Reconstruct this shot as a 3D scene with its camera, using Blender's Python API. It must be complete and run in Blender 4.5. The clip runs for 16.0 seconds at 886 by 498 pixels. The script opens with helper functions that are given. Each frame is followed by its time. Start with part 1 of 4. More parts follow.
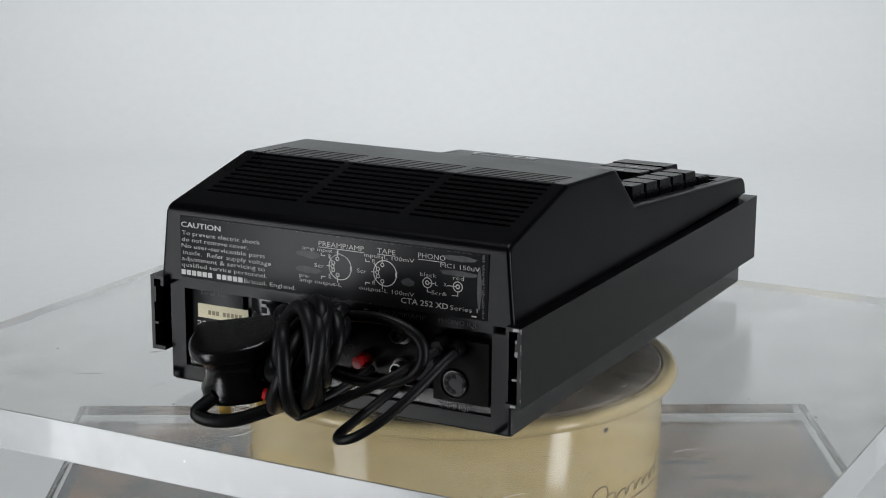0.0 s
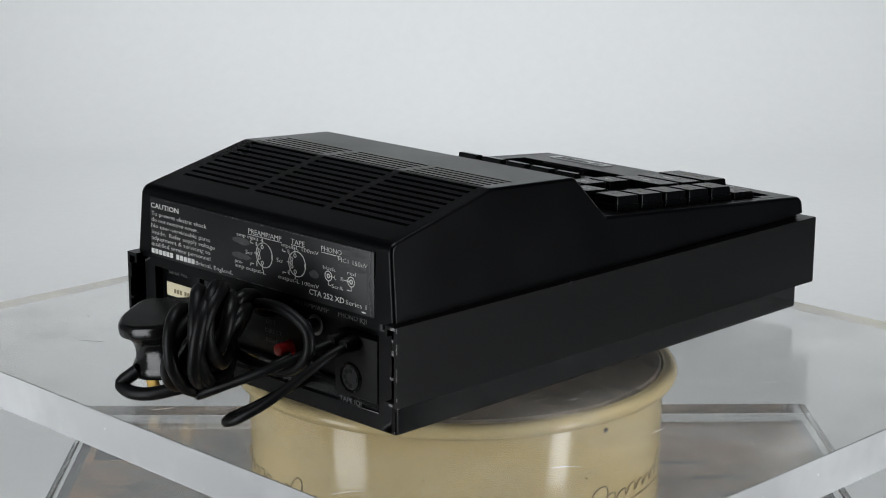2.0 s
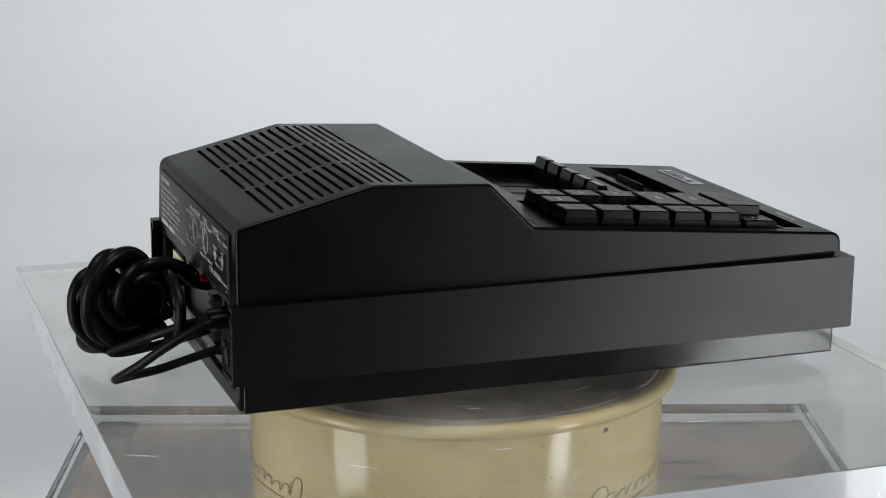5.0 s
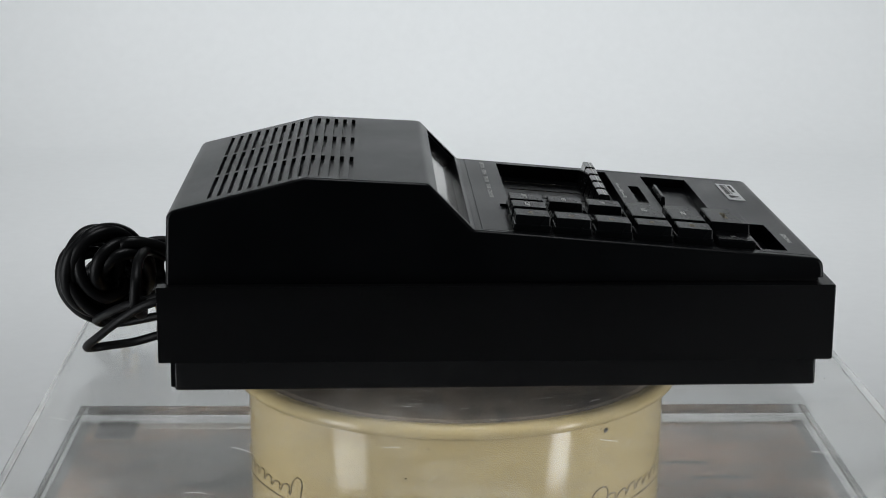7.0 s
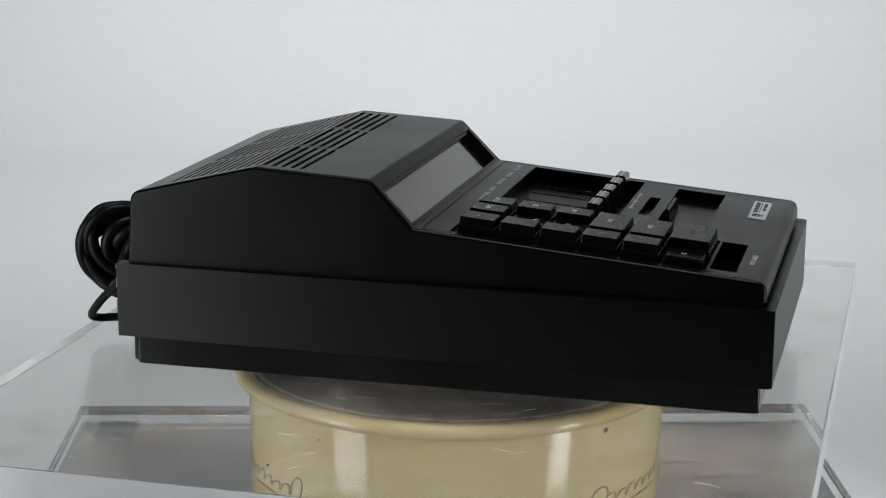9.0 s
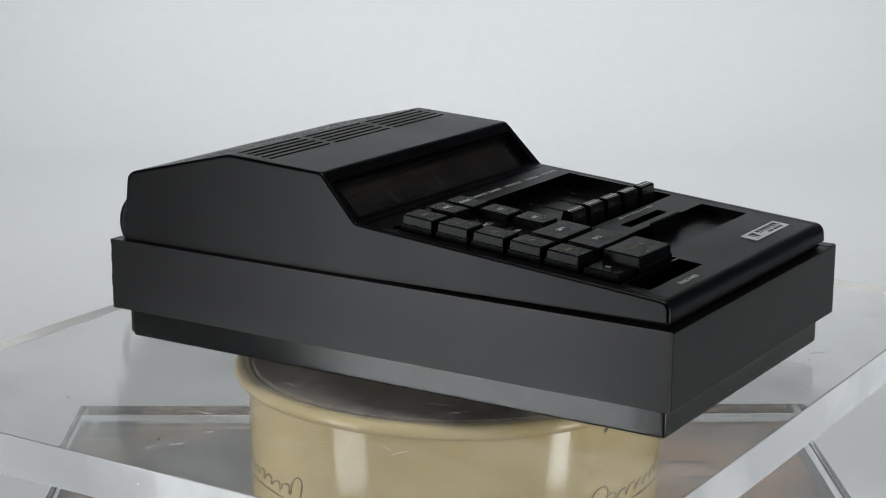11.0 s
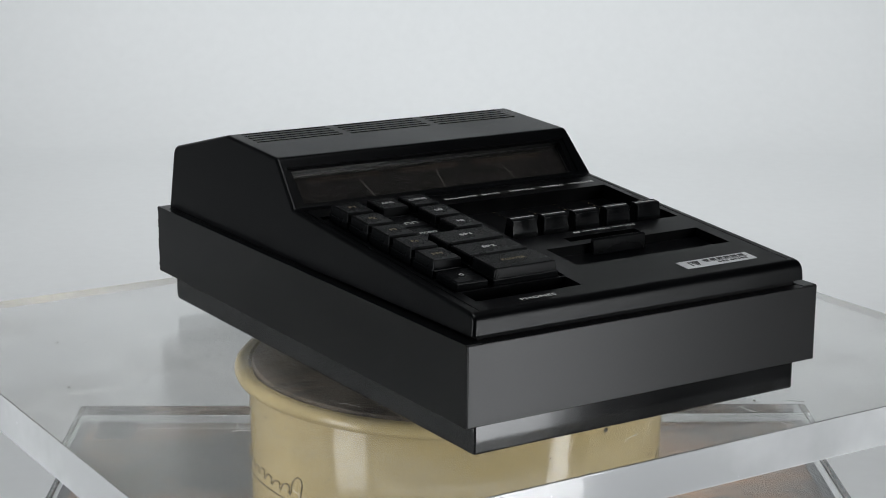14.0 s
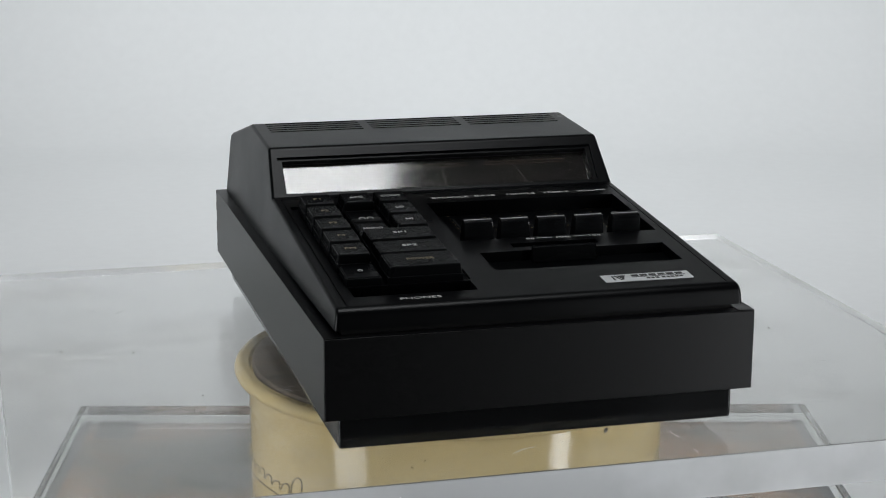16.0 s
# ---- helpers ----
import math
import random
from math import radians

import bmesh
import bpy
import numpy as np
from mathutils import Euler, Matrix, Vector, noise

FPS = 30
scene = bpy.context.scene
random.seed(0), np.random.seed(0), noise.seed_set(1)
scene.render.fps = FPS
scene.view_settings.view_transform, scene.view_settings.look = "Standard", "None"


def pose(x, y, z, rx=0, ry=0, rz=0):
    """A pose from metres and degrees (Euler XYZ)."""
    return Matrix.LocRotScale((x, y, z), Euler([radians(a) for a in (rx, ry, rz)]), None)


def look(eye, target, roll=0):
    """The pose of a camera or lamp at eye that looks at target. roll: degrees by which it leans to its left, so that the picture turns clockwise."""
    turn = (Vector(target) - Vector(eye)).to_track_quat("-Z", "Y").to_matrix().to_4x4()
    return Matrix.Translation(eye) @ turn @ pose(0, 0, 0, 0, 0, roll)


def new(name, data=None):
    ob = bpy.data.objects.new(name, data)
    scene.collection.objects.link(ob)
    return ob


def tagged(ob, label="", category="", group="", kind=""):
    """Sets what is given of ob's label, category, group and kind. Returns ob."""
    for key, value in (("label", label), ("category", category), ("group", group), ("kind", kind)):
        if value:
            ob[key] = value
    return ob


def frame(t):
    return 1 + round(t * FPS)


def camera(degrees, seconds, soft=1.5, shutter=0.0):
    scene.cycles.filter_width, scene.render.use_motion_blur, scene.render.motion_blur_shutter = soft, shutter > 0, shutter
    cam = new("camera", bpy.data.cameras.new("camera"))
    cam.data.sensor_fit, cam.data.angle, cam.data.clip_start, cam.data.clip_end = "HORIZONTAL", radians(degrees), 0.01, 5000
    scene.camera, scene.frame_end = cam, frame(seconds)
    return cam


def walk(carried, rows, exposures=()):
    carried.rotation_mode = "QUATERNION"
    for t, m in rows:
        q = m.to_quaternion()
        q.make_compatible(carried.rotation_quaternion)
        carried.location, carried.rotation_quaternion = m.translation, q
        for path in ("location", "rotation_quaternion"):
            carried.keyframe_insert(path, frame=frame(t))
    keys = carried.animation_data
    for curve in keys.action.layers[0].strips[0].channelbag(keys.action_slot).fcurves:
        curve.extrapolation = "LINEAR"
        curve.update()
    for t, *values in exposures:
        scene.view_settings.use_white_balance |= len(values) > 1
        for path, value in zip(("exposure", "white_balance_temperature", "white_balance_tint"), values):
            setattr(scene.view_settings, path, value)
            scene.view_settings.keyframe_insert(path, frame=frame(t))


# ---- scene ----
# ---- constants (metres) ----
BASE = 1.0                      # height of the underside of the receiver's plinth
SPIN_START, SPIN_RATE = 152.75, -8.577   # turntable angle in degrees and degrees per second
OFF_X, OFF_Y = -0.0097, -0.0176         # the receiver sits a little off the axis
PLATE_TOP, PLATE_T = -0.0080, 0.024
LOW_T = 0.031                   # the lower sheet is thicker

# ---- camera ----
cam = camera(27.31, 16.0, soft=1.05)
EYE = (0.0, -1.1384, BASE + 0.3289)
AIM = (-0.00776, -0.16646, BASE + 0.0938)
walk(cam, [(0.0, look(EYE, AIM, 0.295)), (16.0, look(EYE, AIM, 0.295))], exposures=[(0.0, 0.0), (16.0, 0.0)])

# ---- light: a small photo studio ----
world = bpy.data.worlds.new("studio_world")
scene.world = world
scene.cycles.max_bounces = scene.cycles.transmission_bounces = 24
world.use_nodes = True
world.node_tree.nodes["Background"].inputs[0].default_value = (0.80, 0.90, 1.0, 1)
world.node_tree.nodes["Background"].inputs[1].default_value = 0.02


def softbox(name, eye, target, sx, sy, power, colour, spread=180):
    d = bpy.data.lights.new(name, "AREA")
    d.shape, d.size, d.size_y, d.energy, d.color = "RECTANGLE", sx, sy, power, colour
    d.spread = radians(spread)
    ob = new(name, d)
    ob.matrix_world = look(eye, target)
    return ob


COOL = (0.945, 0.975, 1.0)
softbox("strip_light_right", (1.12, -0.77, BASE - 0.05), (0, 0, BASE - 0.05), 0.26, 1.2, 11.8, COOL)
softbox("strip_light_left", (-1.10, -0.74, BASE - 0.05), (0, 0, BASE - 0.05), 0.42, 1.2, 10.8, COOL)
softbox("softbox_overhead", (0.0, -0.10, BASE + 1.6), (0.0, -0.10, BASE), 0.8, 0.7, 11.0, COOL)
# Added fill, source unknown: lifts the paper to an even white.
softbox("backdrop_fill", (0.05, 0.8, BASE + 0.95), (0.05, 2.0, BASE + 0.30), 2.0, 0.35, 12.6, COOL)


# ---- materials ----
def mat(name, base, rough=0.5, metal=0.0, spec=0.5, coat=0.0, grain=0.0, gscale=400.0, bump=0.0, wear=0.0, wscale=14.0, stretch=None, rvar=0.0, rfine=False):
    """Principled surface with colour variation at two scales, roughness variation and fine relief."""
    m = bpy.data.materials.new(name)
    m.use_nodes = True
    nt = m.node_tree
    b = nt.nodes["Principled BSDF"]
    b.inputs["Roughness"].default_value, b.inputs["Metallic"].default_value = rough, metal
    b.inputs["Specular IOR Level"].default_value, b.inputs["Coat Weight"].default_value = spec, coat
    b.inputs["Base Color"].default_value = (*base, 1)
    tc = nt.nodes.new("ShaderNodeTexCoord")
    mp = nt.nodes.new("ShaderNodeMapping")
    nt.links.new(tc.outputs["Object"], mp.inputs["Vector"])
    if stretch:
        mp.inputs["Scale"].default_value = stretch
    fine = nt.nodes.new("ShaderNodeTexNoise")
    fine.inputs["Scale"].default_value, fine.inputs["Detail"].default_value = gscale, 3
    wide = nt.nodes.new("ShaderNodeTexNoise")
    wide.inputs["Scale"].default_value, wide.inputs["Detail"].default_value = wscale, 6
    for n in (fine, wide):
        nt.links.new(mp.outputs[0], n.inputs["Vector"])
    if grain or wear:
        def scaled(src, amount):
            r = nt.nodes.new("ShaderNodeMapRange")
            r.inputs["From Min"].default_value, r.inputs["From Max"].default_value = 0.3, 0.7
            r.inputs["To Min"].default_value, r.inputs["To Max"].default_value = 1 - amount, 1 + amount
            nt.links.new(src, r.inputs["Value"])
            return r.outputs[0]
        mul = nt.nodes.new("ShaderNodeMath")
        mul.operation = "MULTIPLY"
        nt.links.new(scaled(fine.outputs[0], grain), mul.inputs[0])
        nt.links.new(scaled(wide.outputs[0], wear), mul.inputs[1])
        vm = nt.nodes.new("ShaderNodeVectorMath")
        vm.operation = "SCALE"
        vm.inputs[0].default_value = base
        nt.links.new(mul.outputs[0], vm.inputs["Scale"])
        nt.links.new(vm.outputs[0], b.inputs["Base Color"])
    if rvar:
        r = nt.nodes.new("ShaderNodeMapRange")
        r.inputs["From Min"].default_value, r.inputs["From Max"].default_value = 0.3, 0.7
        r.inputs["To Min"].default_value, r.inputs["To Max"].default_value = max(0.02, rough - rvar), rough + rvar
        nt.links.new((fine if rfine else wide).outputs[0], r.inputs["Value"])
        nt.links.new(r.outputs[0], b.inputs["Roughness"])
    if bump:
        bp = nt.nodes.new("ShaderNodeBump")
        bp.inputs["Strength"].default_value, bp.inputs["Distance"].default_value = bump, 0.0004
        nt.links.new(fine.outputs[0], bp.inputs["Height"])
        nt.links.new(bp.outputs[0], b.inputs["Normal"])
    return m


def acrylic(name, tint, scratch=0.5, low=0.008, high=0.11, milk=0.75, polish=None, clear=0.0, gloss=None, ior=1.49, grime=0.0):
    """Clear cast acrylic with fine scratches and dust on it; large low and high paint inner light into an edge."""
    m = bpy.data.materials.new(name)
    m.use_nodes = True
    nt = m.node_tree
    nt.nodes.remove(nt.nodes["Principled BSDF"])
    out = nt.nodes["Material Output"]
    if gloss is None:
        g = nt.nodes.new("ShaderNodeBsdfGlass")
        g.inputs["IOR"].default_value, g.inputs["Roughness"].default_value = ior, clear
        g.inputs["Color"].default_value = (*tint, 1)
    else:
        through_it = nt.nodes.new("ShaderNodeBsdfRefraction")
        through_it.inputs["IOR"].default_value, through_it.inputs["Roughness"].default_value = 1.49, clear
        through_it.inputs["Color"].default_value = (*tint, 1)
        sheen = nt.nodes.new("ShaderNodeBsdfGlossy")
        sheen.inputs["Roughness"].default_value, sheen.inputs["Color"].default_value = gloss, (1, 1, 1, 1)
        fr = nt.nodes.new("ShaderNodeFresnel")
        fr.inputs["IOR"].default_value = 1.49
        g = nt.nodes.new("ShaderNodeMixShader")
        nt.links.new(fr.outputs[0], g.inputs[0])
        nt.links.new(through_it.outputs[0], g.inputs[1])
        nt.links.new(sheen.outputs[0], g.inputs[2])
    d = nt.nodes.new("ShaderNodeBsdfDiffuse")
    d.inputs["Color"].default_value = (milk, milk * 0.99, milk * 0.95, 1)
    if grime:
        gn = nt.nodes.new("ShaderNodeTexNoise")
        gn.inputs["Scale"].default_value, gn.inputs["Detail"].default_value, gn.inputs["Distortion"].default_value = 26, 8, 1.2
        gtc = nt.nodes.new("ShaderNodeTexCoord")
        nt.links.new(gtc.outputs["Object"], gn.inputs["Vector"])
        gr = nt.nodes.new("ShaderNodeMapRange")
        gr.inputs["From Min"].default_value, gr.inputs["From Max"].default_value = 0.40, 0.62
        nt.links.new(gn.outputs[0], gr.inputs["Value"])
        gm = nt.nodes.new("ShaderNodeMix")
        gm.data_type = "RGBA"
        gm.inputs[6].default_value, gm.inputs[7].default_value = (milk, milk * 0.99, milk * 0.95, 1), (grime, grime * 0.95, grime * 0.85, 1)
        nt.links.new(gr.outputs[0], gm.inputs[0])
        nt.links.new(gm.outputs[2], d.inputs["Color"])
    if polish:
        d = nt.nodes.new("ShaderNodeBsdfPrincipled")
        d.inputs["Base Color"].default_value = (milk * 0.965, milk * 0.985, milk, 1)
        d.inputs["Roughness"].default_value, d.inputs["Specular IOR Level"].default_value = polish, 0.5
    mix = nt.nodes.new("ShaderNodeMixShader")
    tc = nt.nodes.new("ShaderNodeTexCoord")
    # haze of wiping marks; on EDGE, white standing in for light inside the sheet
    n1 = nt.nodes.new("ShaderNodeTexNoise")
    n1.inputs["Scale"].default_value, n1.inputs["Detail"].default_value = 9, 8
    nt.links.new(tc.outputs["Object"], n1.inputs["Vector"])
    haze = nt.nodes.new("ShaderNodeMapRange")
    haze.inputs["From Min"].default_value, haze.inputs["From Max"].default_value = 0.48, 0.75
    haze.inputs["To Min"].default_value, haze.inputs["To Max"].default_value = low, high * scratch
    nt.links.new(n1.outputs[0], haze.inputs["Value"])
    # fine specks
    v = nt.nodes.new("ShaderNodeTexVoronoi")
    v.inputs["Scale"].default_value = 70
    nt.links.new(tc.outputs["Object"], v.inputs["Vector"])
    dot = nt.nodes.new("ShaderNodeMapRange")
    dot.inputs["From Min"].default_value, dot.inputs["From Max"].default_value = 0.05, 0.03
    dot.inputs["To Min"].default_value, dot.inputs["To Max"].default_value = 0.0, 0.35 * scratch
    nt.links.new(v.outputs["Distance"], dot.inputs["Value"])
    add = nt.nodes.new("ShaderNodeMath")
    add.use_clamp = True
    nt.links.new(haze.outputs[0], add.inputs[0])
    nt.links.new(dot.outputs[0], add.inputs[1])
    nt.links.new(add.outputs[0], mix.inputs[0])
    nt.links.new(g.outputs[0], mix.inputs[1])
    nt.links.new(d.outputs[0], mix.inputs[2])
    nt.links.new(mix.outputs[0], out.inputs["Surface"])
    return m


def wood(name, dark, light):
    """Old varnished veneer: streaky grain with stains."""
    m = bpy.data.materials.new(name)
    m.use_nodes = True
    nt = m.node_tree
    b = nt.nodes["Principled BSDF"]
    b.inputs["Roughness"].default_value = 0.42
    tc = nt.nodes.new("ShaderNodeTexCoord")
    mp = nt.nodes.new("ShaderNodeMapping")
    mp.inputs["Scale"].default_value = (8, 38, 38)
    nt.links.new(tc.outputs["Object"], mp.inputs["Vector"])
    n = nt.nodes.new("ShaderNodeTexNoise")
    n.inputs["Scale"].default_value, n.inputs["Detail"].default_value, n.inputs["Distortion"].default_value = 2.2, 8, 1.4
    nt.links.new(mp.outputs[0], n.inputs["Vector"])
    n2 = nt.nodes.new("ShaderNodeTexNoise")
    n2.inputs["Scale"].default_value, n2.inputs["Detail"].default_value = 9, 7
    nt.links.new(tc.outputs["Object"], n2.inputs["Vector"])
    mixf = nt.nodes.new("ShaderNodeMath")
    mixf.operation = "MULTIPLY_ADD"
    mixf.inputs[1].default_value = 0.55
    nt.links.new(n.outputs[0], mixf.inputs[0])
    nt.links.new(n2.outputs[0], mixf.inputs[2])
    r = nt.nodes.new("ShaderNodeMapRange")
    r.inputs["From Min"].default_value, r.inputs["From Max"].default_value = 0.60, 0.92
    nt.links.new(mixf.outputs[0], r.inputs["Value"])
    mx = nt.nodes.new("ShaderNodeMix")
    mx.data_type = "RGBA"
    mx.inputs[6].default_value, mx.inputs[7].default_value = (*dark, 1), (*light, 1)
    nt.links.new(r.outputs[0], mx.inputs[0])
    nt.links.new(mx.outputs[2], b.inputs["Base Color"])
    return m


SHELL = mat("black_moulded_plastic", (0.0007, 0.0009, 0.0012), 0.31, spec=0.17, grain=0.1, gscale=2500, bump=0.12, wear=0.12, rvar=0.04)
BAND = mat("black_brushed_strip", (0.0009, 0.0010, 0.0012), 0.33, spec=0.29, grain=0.4, gscale=1900, bump=0.09, wear=0.15, stretch=(0.30, 0.30, 0.8), rvar=0.042, rfine=True)
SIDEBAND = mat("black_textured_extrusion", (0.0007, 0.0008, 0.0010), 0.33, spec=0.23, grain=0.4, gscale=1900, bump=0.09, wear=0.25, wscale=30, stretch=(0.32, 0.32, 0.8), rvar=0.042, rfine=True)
GLOSSY = mat("glossy_black_plastic", (0.005, 0.0052, 0.0055), 0.13, spec=0.34, grain=0.1, gscale=300, bump=0.04, wear=0.2, rvar=0.042)
KEYM = mat("satin_black_key", (0.0025, 0.0028, 0.0032), 0.28, spec=0.09, grain=0.1, gscale=1500, bump=0.08, wear=0.15, rvar=0.05)
CAPM = mat("polished_black_knob", (0.006, 0.0065, 0.007), 0.14, spec=0.45, wear=0.2, wscale=90, rvar=0.07)
PANEL = mat("dark_rear_label", (0.009, 0.0095, 0.010), 0.38, spec=0.25, grain=0.2, gscale=800, bump=0.1, wear=0.2, wscale=25, rvar=0.04)
PIT = mat("black_recess", (0.003, 0.003, 0.003), 0.6, spec=0.15, grain=0.2, wear=0.2)
METER = mat("dark_meter_board", (0.0045, 0.0038, 0.0032), 0.8, spec=0.05, grain=0.2, wear=0.5, wscale=28)
SCALEINK = mat("dim_brown_scale", (0.075, 0.050, 0.022), 0.6, wear=0.3, wscale=60)
NEEDLE = mat("pale_needle", (0.09, 0.09, 0.08), 0.5, wear=0.2)
INK = mat("white_print", (0.68, 0.68, 0.66), 0.55, grain=0.12, gscale=1500, wear=0.15, wscale=60)
DIMINK = mat("faded_gold_print", (0.23, 0.19, 0.11), 0.55, grain=0.2, gscale=1500, wear=0.25, wscale=60)
GREYINK = mat("worn_grey_print", (0.075, 0.075, 0.075), 0.6, grain=0.3, gscale=1500, wear=0.3, wscale=80)
SMEAR = mat("rubbed_smear", (0.030, 0.031, 0.032), 0.5, grain=0.3, gscale=700, wear=0.4, wscale=120)
SILVER = mat("satin_silver_label", (0.70, 0.71, 0.71), 0.36, metal=0.2, grain=0.06, gscale=900, wear=0.08, stretch=(1, 12, 1))
BLACKINK = mat("black_print", (0.02, 0.02, 0.02), 0.5, wear=0.1)
STICKER = mat("cream_paper_sticker", (0.66, 0.60, 0.42), 0.7, grain=0.06, gscale=600, wear=0.1)
RUBBER = mat("black_cable_rubber", (0.003, 0.0031, 0.0034), 0.42, spec=0.17, grain=0.15, gscale=600, bump=0.12, wear=0.2, rvar=0.08)
PLUGM = mat("black_plug_plastic", (0.004, 0.004, 0.004), 0.20, spec=0.34, grain=0.1, gscale=900, bump=0.1, wear=0.2, rvar=0.042)
RED = mat("red_connector_plastic", (0.55, 0.012, 0.015), 0.35, wear=0.15)
BRASS = mat("brass", (0.62, 0.42, 0.13), 0.3, metal=1.0, wear=0.15, wscale=50)
NICKEL = mat("nickel", (0.30, 0.295, 0.285), 0.34, metal=1.0, wear=0.2, wscale=80)
BAREALU = mat("bare_cut_aluminium", (0.13, 0.13, 0.13), 0.4, metal=1.0, grain=0.3, gscale=900, bump=0.5, wear=0.5, wscale=120)
CREAM = mat("cream_enamel", (0.645, 0.508, 0.258), 0.10, spec=0.5, coat=0.0, grain=0.03, gscale=170, bump=0.30, wear=0.10, wscale=9, rvar=0.04)
CHIP = mat("dark_enamel_chip", (0.05, 0.04, 0.02), 0.6, wear=0.3)
SCRIPT = mat("brown_script_print", (0.20, 0.15, 0.06), 0.5, grain=0.3, gscale=900, wear=0.3, wscale=90)
PLATTER = wood("dark_brown_platter", (0.030, 0.024, 0.019), (0.30, 0.235, 0.180))
VENEER = wood("worn_brown_veneer", (0.026, 0.016, 0.009), (0.33, 0.158, 0.062))
DARKEDGE = mat("dark_stained_edge", (0.035, 0.036, 0.038), 0.5, grain=0.2, wear=0.3)
PAPER = mat("white_paper_sweep", (0.80, 0.81, 0.81), 0.8, grain=0.01, gscale=60, wear=0.03, wscale=0.9)
WALLP = mat("grey_studio_wall", (0.12, 0.12, 0.125), 0.9, grain=0.03, gscale=30, wear=0.05, wscale=2)
# White chosen so the unseen left wall bounces fill onto the receiver.
WHITEW = mat("white_bounce_wall", (0.68, 0.69, 0.69), 0.85, grain=0.02, gscale=30, wear=0.04, wscale=2)
DARKW = mat("charcoal_unseen_room", (0.015, 0.015, 0.016), 0.95, grain=0.1, gscale=60, wear=0.2, wscale=3)
ACRYLIC = acrylic("clear_acrylic", (0.985, 0.99, 0.985), 1.0, 0.045, 0.20, 0.90, gloss=0.16, grime=0.34)
# Polished edges whitened: the white stands in for light guided inside the sheet.
EDGE = acrylic("whitened_acrylic_edge", (0.985, 0.99, 0.985), 1.0, 0.50, 0.76, 0.95, polish=0.14)
ACRYLIC_SIDE = acrylic("clear_acrylic_side", (0.95, 0.96, 0.96), 1.0, 0.006, 0.08, 0.5)
# Top sheen roughened to subdue the backdrop's reflection; faint haze and specks are dust.
ACRYLIC_LOW = acrylic("clear_acrylic_dull_top", (0.95, 0.96, 0.96), 1.0, 0.006, 0.08, 0.5, gloss=0.5)
PANE = acrylic("clear_window_pane", (0.93, 0.92, 0.91), 0.3, 0.001, 0.01, 0.4, clear=0.07, ior=1.75)
MARK = mat("pale_scratch", (0.75, 0.75, 0.72), 0.6)


# ---- mesh helpers ----
def to_mesh(name, bm, material, smooth=35):
    bmesh.ops.remove_doubles(bm, verts=bm.verts, dist=1e-6)
    bmesh.ops.recalc_face_normals(bm, faces=bm.faces)
    me = bpy.data.meshes.new(name)
    bm.to_mesh(me)
    bm.free()
    for m in (material if isinstance(material, (list, tuple)) else (material,)):
        me.materials.append(m)
    if smooth:
        me.shade_smooth()
        me.set_sharp_from_angle(angle=radians(smooth))
    return me


def part(name, bm, material, parent, label="", m=None, smooth=35, even=False):
    ob = new(name, bm if isinstance(bm, bpy.types.Mesh) else to_mesh(name, bm, material, smooth))
    ob.parent = parent
    if m is not None:
        ob.matrix_basis = m
    if even:
        wn = ob.modifiers.new("even_normals", "WEIGHTED_NORMAL")
        wn.keep_sharp = True
    return tagged(ob, label)


def thing(name, bm, material, label, category, group="", kind="", smooth=35):
    return tagged(new(name, to_mesh(name, bm, material, smooth)), label, category, group, kind)


def box_bm(x0, x1, y0, y1, z0, z1, bevel=0.0, seg=2, bm=None, m=None):
    bm2 = bmesh.new()
    bmesh.ops.create_cube(bm2, size=1)
    for v in bm2.verts:
        v.co = Vector(((x0 + x1) / 2 + v.co.x * (x1 - x0), (y0 + y1) / 2 + v.co.y * (y1 - y0), (z0 + z1) / 2 + v.co.z * (z1 - z0)))
    if bevel:
        bmesh.ops.bevel(bm2, geom=bm2.edges[:], offset=bevel, segments=seg, profile=0.5, affect="EDGES")
    if m is not None:
        bm2.transform(m)
    if bm is None:
        return bm2
    tmp = bpy.data.meshes.new("tmp")
    bm2.to_mesh(tmp)
    bm2.free()
    bm.from_mesh(tmp)
    bpy.data.meshes.remove(tmp)
    return bm


def lathe_bm(profile, n=96, bm=None, m=None, close=False):
    """Turn a list of (radius, height) round the z axis."""
    bm = bm or bmesh.new()
    rings = []
    for r, z in profile:
        ring = [bm.verts.new((r * math.cos(a), r * math.sin(a), z)) for a in (2 * math.pi * k / n for k in range(n))]
        if m is not None:
            for v in ring:
                v.co = m @ v.co
        rings.append(ring)
    for a, b in zip(rings, rings[1:]):
        for k in range(n):
            bm.faces.new((a[k], a[(k + 1) % n], b[(k + 1) % n], b[k]))
    if profile[0][0] > 1e-5:
        bm.faces.new(rings[0][::-1])
    if profile[-1][0] > 1e-5:
        bm.faces.new(rings[-1])
    return bm


def smooth_path(pts, per=10, closed=False):
    """Catmull-Rom through the points."""
    pts = [Vector(p) for p in pts]
    n = len(pts)
    out = []
    for i in range(n if closed else n - 1):
        if closed:
            p0, p1, p2, p3 = pts[i - 1], pts[i], pts[(i + 1) % n], pts[(i + 2) % n]
        else:
            p1, p2 = pts[i], pts[i + 1]
            p0 = pts[i - 1] if i else p1 * 2 - p2
            p3 = pts[i + 2] if i + 2 < n else p2 * 2 - p1
        for k in range(per):
            t = k / per
            out.append(0.5 * (2 * p1 + (p2 - p0) * t + (2 * p0 - 5 * p1 + 4 * p2 - p3) * t * t + (3 * p1 - p0 - 3 * p2 + p3) * t ** 3))
    if not closed:
        out.append(pts[-1])
    return out


